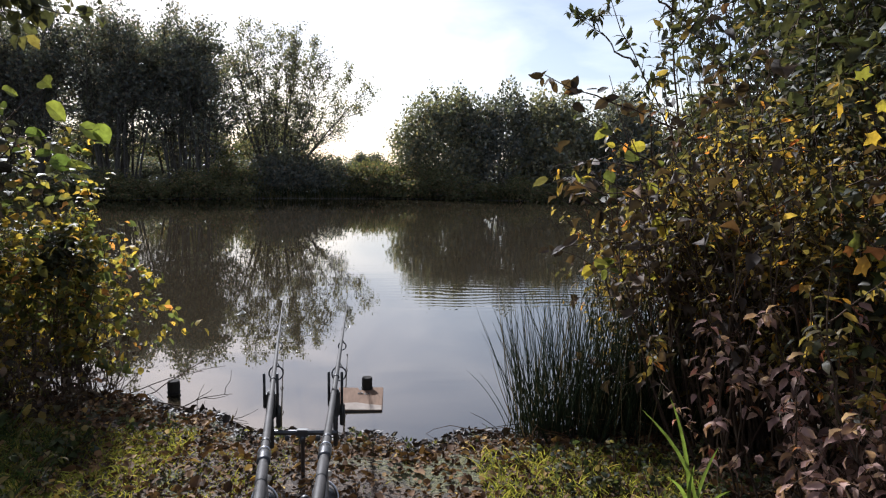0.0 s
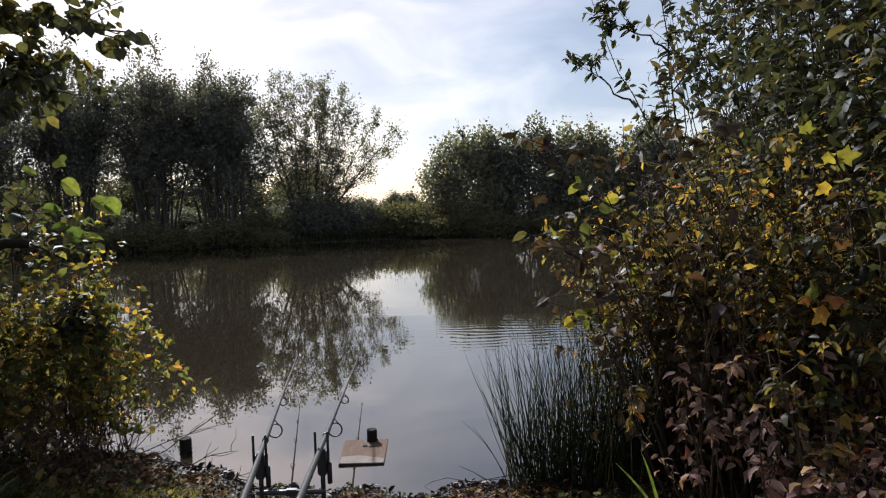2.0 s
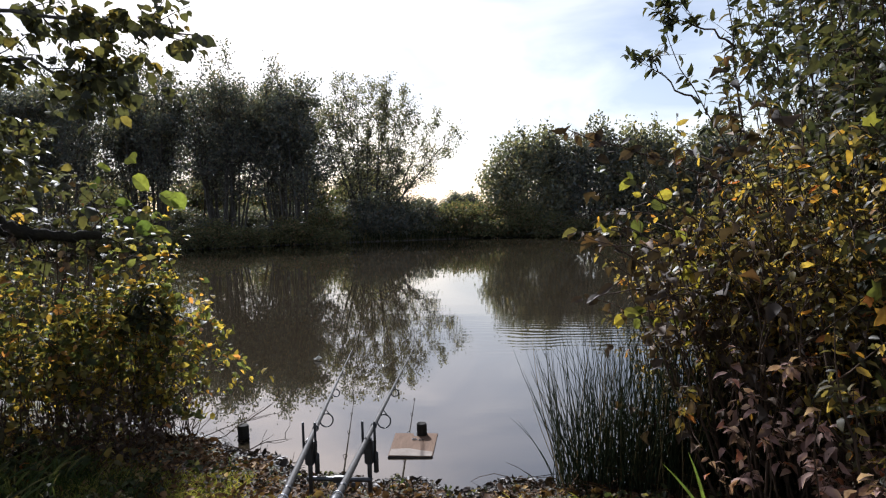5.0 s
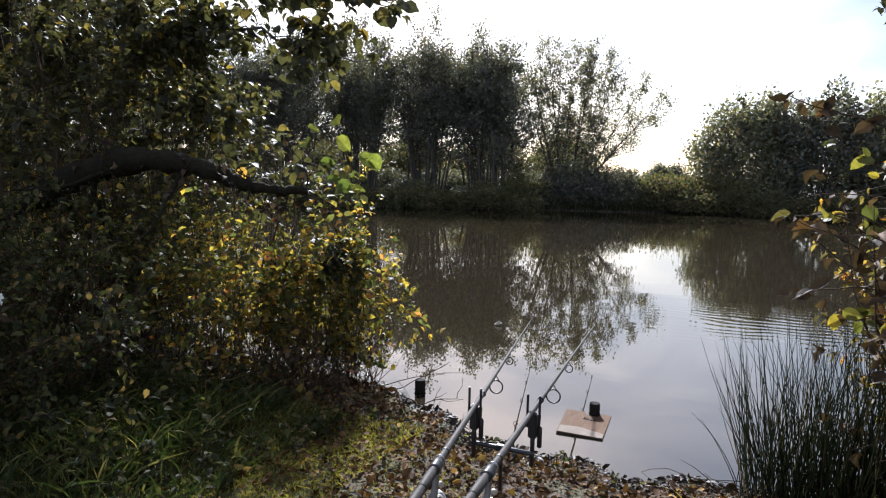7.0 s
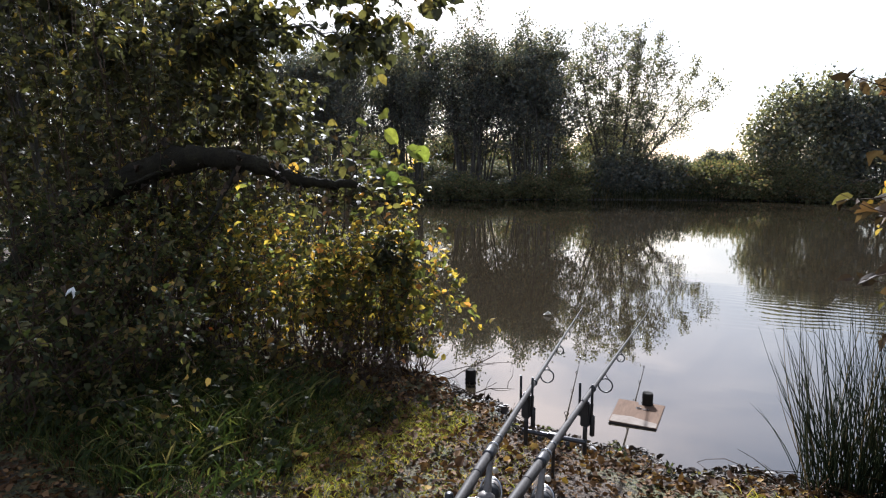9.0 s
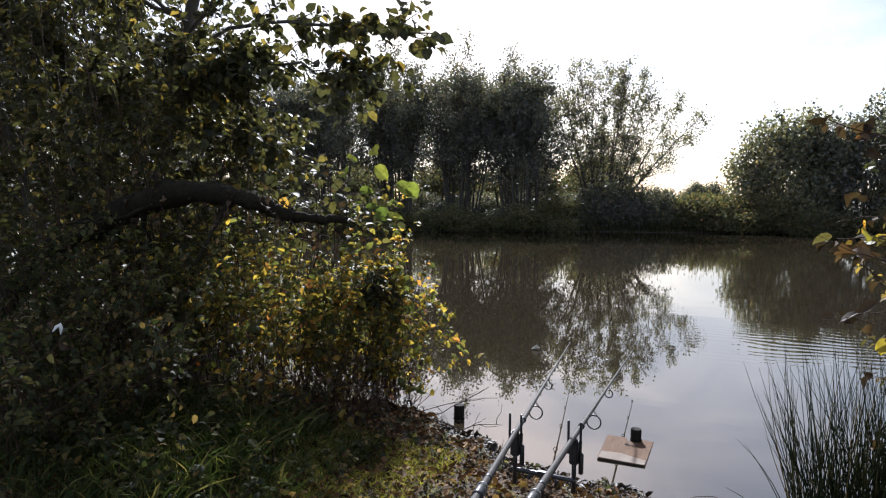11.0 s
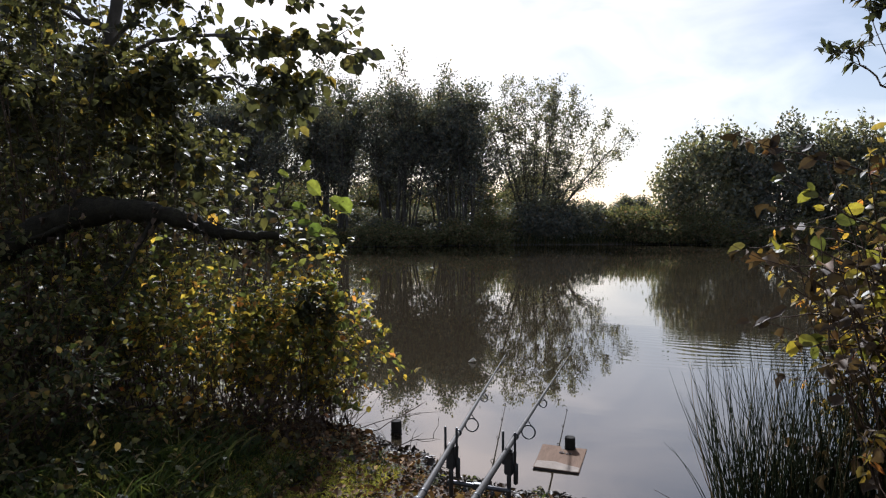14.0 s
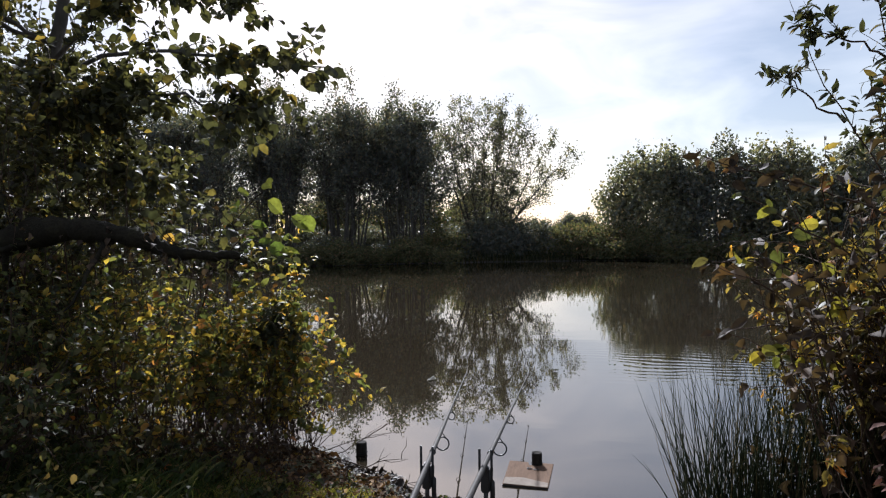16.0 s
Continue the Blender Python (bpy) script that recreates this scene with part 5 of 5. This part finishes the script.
def fishing_rod(butt, tip, ring_shares, label):
    length = (Vector(tip) - Vector(butt)).length
    root = thing("fishing_rod", label, "fishing rod", group="rods on the rests")
    root.matrix_world = align(butt, tip)
    ringed = [(0.0125, 0.55), (0.0125, 0.57), (0.0115, 0.58)]
    part("blank", lathe([(0.0105, 0.0)] + ringed + [(0.0092, 1.2), (0.0078, 1.75), (0.0060, 2.4), (0.0040, 3.1), (0.0016, length)], 14), M_ROD, root)
    part("butt_grip", lathe([(0.013, -0.004), (0.0145, 0.0), (0.0145, 0.30), (0.012, 0.32)], 16), M_BLACK, root)
    for z in (0.44, 0.86, 1.52):
        part("whipping", lathe([(0.0112, z), (0.0118, z + 0.004), (0.0118, z + 0.014), (0.0110, z + 0.018)], 14), M_METAL, root)
    part("reel_seat", lathe([(0.0115, 0.60), (0.0128, 0.605), (0.0128, 0.70), (0.0115, 0.705)], 16), M_ROD, root)
    part("hood", lathe([(0.0118, 0.725), (0.0150, 0.728), (0.0156, 0.735), (0.0150, 0.745), (0.0156, 0.755), (0.0156, 0.775), (0.0118, 0.785)], 18), M_METAL, root, "dark ribbed locking hood")
    part("seat_ring", torus(0.0142, 0.0016, 20, 6), M_SILVER, root).matrix_local = pose(0, 0, 0.795, 90)
    for k, s in enumerate(ring_shares):
        z, r = length * s, (0.028, 0.018, 0.012, 0.009, 0.007, 0.005)[min(k, 5)]
        off = r * 2.0 + 0.006
        g = part("guide_ring", torus(r, 0.0030 if k < 2 else 0.0016), M_BLACK, root)
        g.matrix_local = pose(0, -off, z, 90)
        legs = []
        for sx in (-1, 1):
            legs.append((np.array([(0, -0.004, z - r * 1.3), (sx * r * 0.55, -off + r * 0.84, z)]), np.array((0.0019, 0.0019))))
        part("guide_leg", raw_mesh("guide_leg", *tubes(legs, 5)), M_BLACK, root)
    # the reel hangs below its seat
    foot = np.array([(0, -0.010, 0.775), (0, -0.020, 0.765), (0, -0.055, 0.750), (0, -0.095, 0.735)])
    part("reel_foot", smooth(raw_mesh("reel_foot", *tubes([(foot, np.array((0.006, 0.0075, 0.0085, 0.011)))], 9))), M_REEL, root, "grey cast reel foot")
    reel = part("reel_body", lathe([(0.006, -0.024), (0.017, -0.020), (0.023, -0.006), (0.023, 0.008), (0.017, 0.020), (0.006, 0.024)], 20), M_REEL, root, "grey rounded reel body")
    reel.matrix_local = pose(0, -0.112, 0.72, 0, 90, 0)
    part("rotor", lathe([(0.016, 0.0), (0.026, 0.006), (0.029, 0.016), (0.027, 0.026), (0.018, 0.028)], 22), M_BLACK, root, "black rotor").matrix_local = pose(0, -0.112, 0.742)
    spool = part("spool", lathe([(0.022, 0.0), (0.026, 0.003), (0.021, 0.008), (0.021, 0.032), (0.026, 0.036), (0.024, 0.041), (0.010, 0.043), (0.010, 0.050)], 24), M_METAL, root, "dark metal spool")
    spool.matrix_local = pose(0, -0.112, 0.772)
    part("line", lathe([(0.0215, 0.009), (0.0225, 0.012), (0.0225, 0.029), (0.0215, 0.031)], 20), M_REEL, spool, "wound fishing line")
    bail = np.array([(0.031 * math.cos(a), -0.112 + 0.031 * math.sin(a), 0.78 + 0.025 * math.sin(a + 0.6)) for a in np.linspace(-0.3, math.pi + 0.3, 14)])
    part("bail_arm", raw_mesh("bail_arm", *tubes([(bail, np.full(14, 0.0022))], 6)), M_SILVER, root)
    part("bail_roller", lathe([(0.003, 0.0), (0.0075, 0.003), (0.0075, 0.014), (0.004, 0.018)], 14), M_KNOB, root, "pale line roller").matrix_local = pose(-0.012, -0.062, 0.79, 0, 40, 0)
    crank = np.array([(0.022, -0.112, 0.72), (0.045, -0.114, 0.715), (0.085, -0.118, 0.705)])
    handle = part("reel_handle", raw_mesh("reel_handle", *tubes([(crank, np.array((0.0055, 0.005, 0.0045)))], 8)), M_SILVER, root)
    part("handle_knob", lathe([(0.004, -0.016), (0.0105, -0.013), (0.012, 0.0), (0.0105, 0.013), (0.004, 0.016)], 16), M_BLACK, handle, "black rounded knob").matrix_local = pose(0.092, -0.113, 0.705, 75, 0, 0)
    part("drag_knob", lathe([(0.006, 0.0), (0.013, 0.003), (0.013, 0.014), (0.007, 0.018)], 18), M_BLACK, root).matrix_local = pose(0.012, -0.105, 0.675)
    part("clutch_lever", lathe([(0.004, 0.0), (0.011, 0.004), (0.012, 0.012), (0.006, 0.020)], 16), M_BLACK, root).matrix_local = pose(0.042, -0.088, 0.70)
    return root


rod_one = fishing_rod((-0.325, 0.72, 0.502), (-1.054, 4.49, 0.183), (0.497, 0.625, 0.74, 0.83, 0.91, 0.985), "long grey carp rod with black rings resting over water")
rod_two = fishing_rod((-0.262, 0.72, 0.510), (-0.605, 4.50, 0.185), (0.488, 0.62, 0.735, 0.83, 0.91, 0.985), "long grey carp rod pointing out above the floating board")


def bank_stick():
    root = thing("buzz_bar", "dark metal buzz bar on a bank stick", "rod rest", (-0.487, 2.06, float(bank(-0.487, 2.06)) - 0.02))
    z = 0.245 - root.location.z
    part("stick", lathe([(0.001, -0.03), (0.0065, 0.02), (0.0065, z - 0.03), (0.009, z - 0.028), (0.009, z)], 12), M_METAL, root)
    bar = part("bar", lathe([(0.006, -0.115), (0.0085, -0.11), (0.0085, 0.11), (0.006, 0.115)], 12), M_METAL, root)
    bar.matrix_local = pose(0, 0, z + 0.006, 0, 90, 0)
    part("clamp", box(0.04, 0.022, 0.022, 0.003), M_BLACK, root).matrix_local = pose(0, 0, z + 0.006)
    for sx in (-1, 1):
        part("thumb_screw", lathe([(0.006, -0.016), (0.008, -0.014), (0.008, -0.004), (0.004, 0.0)], 12), M_BLACK, root).matrix_local = pose(sx * 0.05, 0, z - 0.004)


bank_stick()


def bite_alarm(x, y, label):
    root = thing("bite_alarm", label, "bite alarm", (x, y, 0.25), "bite alarms on the bar")
    part("stem", lathe([(0.005, -0.05), (0.008, -0.046), (0.008, 0.05), (0.006, 0.055)], 12), M_METAL, root)
    bm = box(0.030, 0.026, 0.085, 0.004)
    part("housing", bm, M_BLACK, root).location = (0, 0, 0.095)
    part("rod_cradle", box(0.020, 0.02, 0.012, 0.003), M_METAL, root).location = (0, 0, 0.138)
    for sx in (-1, 1):
        ear = lathe([(0.0035, 0.0), (0.0045, 0.004), (0.0045, 0.112 if sx < 0 else 0.112), (0.003, 0.116)], 10)
        part("snag_ear", ear, M_BLACK, root).location = (sx * 0.021, 0.0, 0.085)
    hanger = part("bobbin", lathe([(0.004, 0.0), (0.0085, 0.004), (0.0085, 0.07), (0.004, 0.075)], 12), M_BLACK, root, "black hanging bobbin")
    hanger.location = (0.021, 0.012, 0.015)
    part("bobbin_arm", raw_mesh("bobbin_arm", *tubes([(np.array([(0.02, 0.012, 0.085), (0.022, 0.012, 0.13)]), np.array((0.002, 0.002)))], 6)), M_BLACK, root)


bite_alarm(-0.586, 2.055, "black bite alarm with two upright snag ears")
bite_alarm(-0.382, 2.075, "black bite alarm with snag ears holding the rod")


def stake(x, y, top, r, label):
    root = thing("wooden_stake", label, "stake", (x, y, 0.0), "old stakes in the shallows")
    rng = np.random.default_rng(int(abs(x) * 1000))
    prof = [(r * 0.92, -0.75), (r, -0.3), (r * 1.02, 0.0), (r * 0.97, top * 0.25), (r * 1.03, top * 0.5), (r * 1.0, top - 0.006), (r * 0.9, top), (r * 0.55, top - 0.004)]
    bm = lathe(prof, 18)
    for v in bm.verts:
        v.co.x *= 1 + rng.normal() * 0.02
        v.co.y *= 1 + rng.normal() * 0.02
    part("post", bm, M_STAKE, root)
    part("band", torus(r * 1.03, 0.003, 22, 6), M_STAKE, root).matrix_local = pose(0, 0, 0.012, 90)


stake(-1.307, 3.138, 0.068, 0.029, "short black wet wooden stake standing in the shallows")
stake(-0.366, 3.205, 0.066, 0.026, "short black stake poking up behind the board")


def bait_board():
    """The plywood square lodged against the stake, its far edge notched round it."""
    root = thing("plywood_board", "weathered tan plywood board lying at water level against a stake", "board", (-0.385, 3.06, 0.001))
    root.rotation_euler = (radians(-0.6), radians(0.8), radians(3.5))
    corners = [(-0.112, -0.160), (0.103, -0.166), (0.112, 0.165), (0.055, 0.167), (0.05, 0.122), (-0.012, 0.120), (-0.018, 0.164), (-0.115, 0.168)]

    def slab(outline, z0, z1, bevel):
        bm = bmesh.new()
        low = [bm.verts.new((x, y, z0)) for x, y in outline]
        top = [bm.verts.new((x, y, z1)) for x, y in outline]
        bm.faces.new(list(reversed(low)))
        bm.faces.new(top)
        for k in range(len(outline)):
            h = (k + 1) % len(outline)
            bm.faces.new((low[k], low[h], top[h], top[k]))
        bmesh.ops.bevel(bm, geom=bm.edges[:], offset=bevel, segments=2, affect="EDGES")
        return bm

    part("edge", slab(corners, -0.005, 0.003, 0.002), M_PLY_EDGE, root, "dark wet edge")
    part("face", slab([(x * 0.988, y * 0.992) for x, y in corners], 0.002, 0.0065, 0.0015), M_PLY, root)
    part("silt", slab([(-0.107, -0.155), (0.098, -0.161), (0.1, -0.105), (0.04, -0.085), (-0.02, -0.06), (-0.107, -0.07)], 0.0062, 0.0075, 0.0005), M_PLY_WET, root, "pale dried silt")
    part("screw_eye", torus(0.013, 0.002, 16, 6), M_METAL, root).matrix_local = pose(0.03, 0.06, 0.0085, 82, 0, 20)
    part("screw_eye", torus(0.012, 0.002, 16, 6), M_METAL, root).matrix_local = pose(-0.004, 0.066, 0.0085, 84, 0, -10)


bait_board()


def floating_leaf(x, y, size, turn):
    v, f = leaf_blades(np.zeros((1, 3)), np.array([[math.cos(turn), math.sin(turn), 0.0]]), np.array([[0, 0, 1.0]]), size, size * 0.6, 0.4, -0.15, 0.3)
    ob = part("floating_leaf", raw_mesh("floating_leaf", v, f), M_WHITE)
    ob.location = (x, y, 0.006)
    tagged(ob, "pale curled leaf floating on the dark water", "leaf", "leaves afloat")


def waterside_twigs():
    rng = np.random.default_rng(95)
    for k in range(6):
        b = np.array((rng.uniform(-1.75, -1.2), rng.uniform(2.75, 3.0), 0.02))
        w = wander(rng, b, (rng.uniform(0.3, 1.0), rng.uniform(-0.2, 0.5), rng.uniform(0.0, 0.4)), rng.uniform(0.25, 0.6), 7, 0.18, -0.06)
        w[:, 2] = np.maximum(w[:, 2], np.maximum(bank(w[:, 0], w[:, 1]), 0) + 0.004)
        at = w[0].copy()
        root = thing("fallen_twig", "bare thin brown twig lying at the waterline", "twig", at, "twigs at the waterline")
        side = [(w - at, np.linspace(0.0035, 0.001, 8))]
        for _ in range(3):
            p, d = along(w, np.array([rng.uniform(0.3, 0.9)]))
            s = wander(rng, p[0], d[0] + rng.normal(size=3) * 0.6 + (0, 0, 0.3), rng.uniform(0.05, 0.14), 3, 0.2)
            side.append((s - at, np.linspace(0.002, 0.0008, 4)))
        part("wood", raw_mesh("wood", *tubes(side, 5)), M_TWIG, root)


waterside_twigs()
floating_leaf(-1.48, 4.88, 0.07, 0.3)


def withered_stem(path, leaves, pale, label):
    """A single arching dead stem with a few curled leaves, one of them bleached."""
    rng = np.random.default_rng(int(abs(path[-1][0]) * 1000))
    pts = np.array(path, float)
    at = pts[0].copy()
    root = thing("withered_stem", label, "plant", at)
    f = np.linspace(0, len(pts) - 1, 12)
    pts = np.stack([np.interp(f, np.arange(len(pts)), pts[:, k]) for k in range(3)], 1) + rng.normal(size=(12, 3)) * 0.006
    part("stalk", raw_mesh("stalk", *tubes([(pts - at, np.linspace(0.004, 0.0015, 12))], 5)), M_TWIG, root)
    p, d = along(pts, np.linspace(0.45, 1.0, leaves))
    for k in range(leaves):
        way = d[k] + rng.normal(size=3) * 0.7 + (0, 0, -0.4)
        last = k == leaves - 1
        v, fc = leaf_blades(np.zeros((1, 3)), way[None], unit(rng.normal(size=(1, 3)) + (0, -0.6, 0.8)), pale if last else 0.06 * rng.uniform(0.7, 1.2), 0.035, 0.4, 0.3, 0.5)
        ob = part("leaf", raw_mesh("leaf", v, fc), M_WHITE if last and pale > 0.02 else SINGLE[M_DEAD], root)
        ob.location = p[k] - at


g = float(bank(0.85, 2.45))
withered_stem([(0.85, 2.45, g), (0.72, 2.46, 0.6), (0.6, 2.47, 0.95), (0.45, 2.474, 1.06)], 9, 0.03, "arching dead stem with dark curled leaves, one bleached white")
withered_stem([(0.9, 2.5, g), (0.75, 2.55, 0.5), (0.6, 2.56, 0.75), (0.43, 2.565, 0.8)], 8, 0.02, "low dead stem with dark curled leaves over rushes")
withered_stem([(-2.5, 1.6, float(bank(-2.5, 1.6))), (-2.42, 1.58, 0.45), (-2.3, 1.55, 0.7), (-2.22, 1.5, 0.73)], 6, 0.09, "bent stem with a pale bleached leaf in the shade")
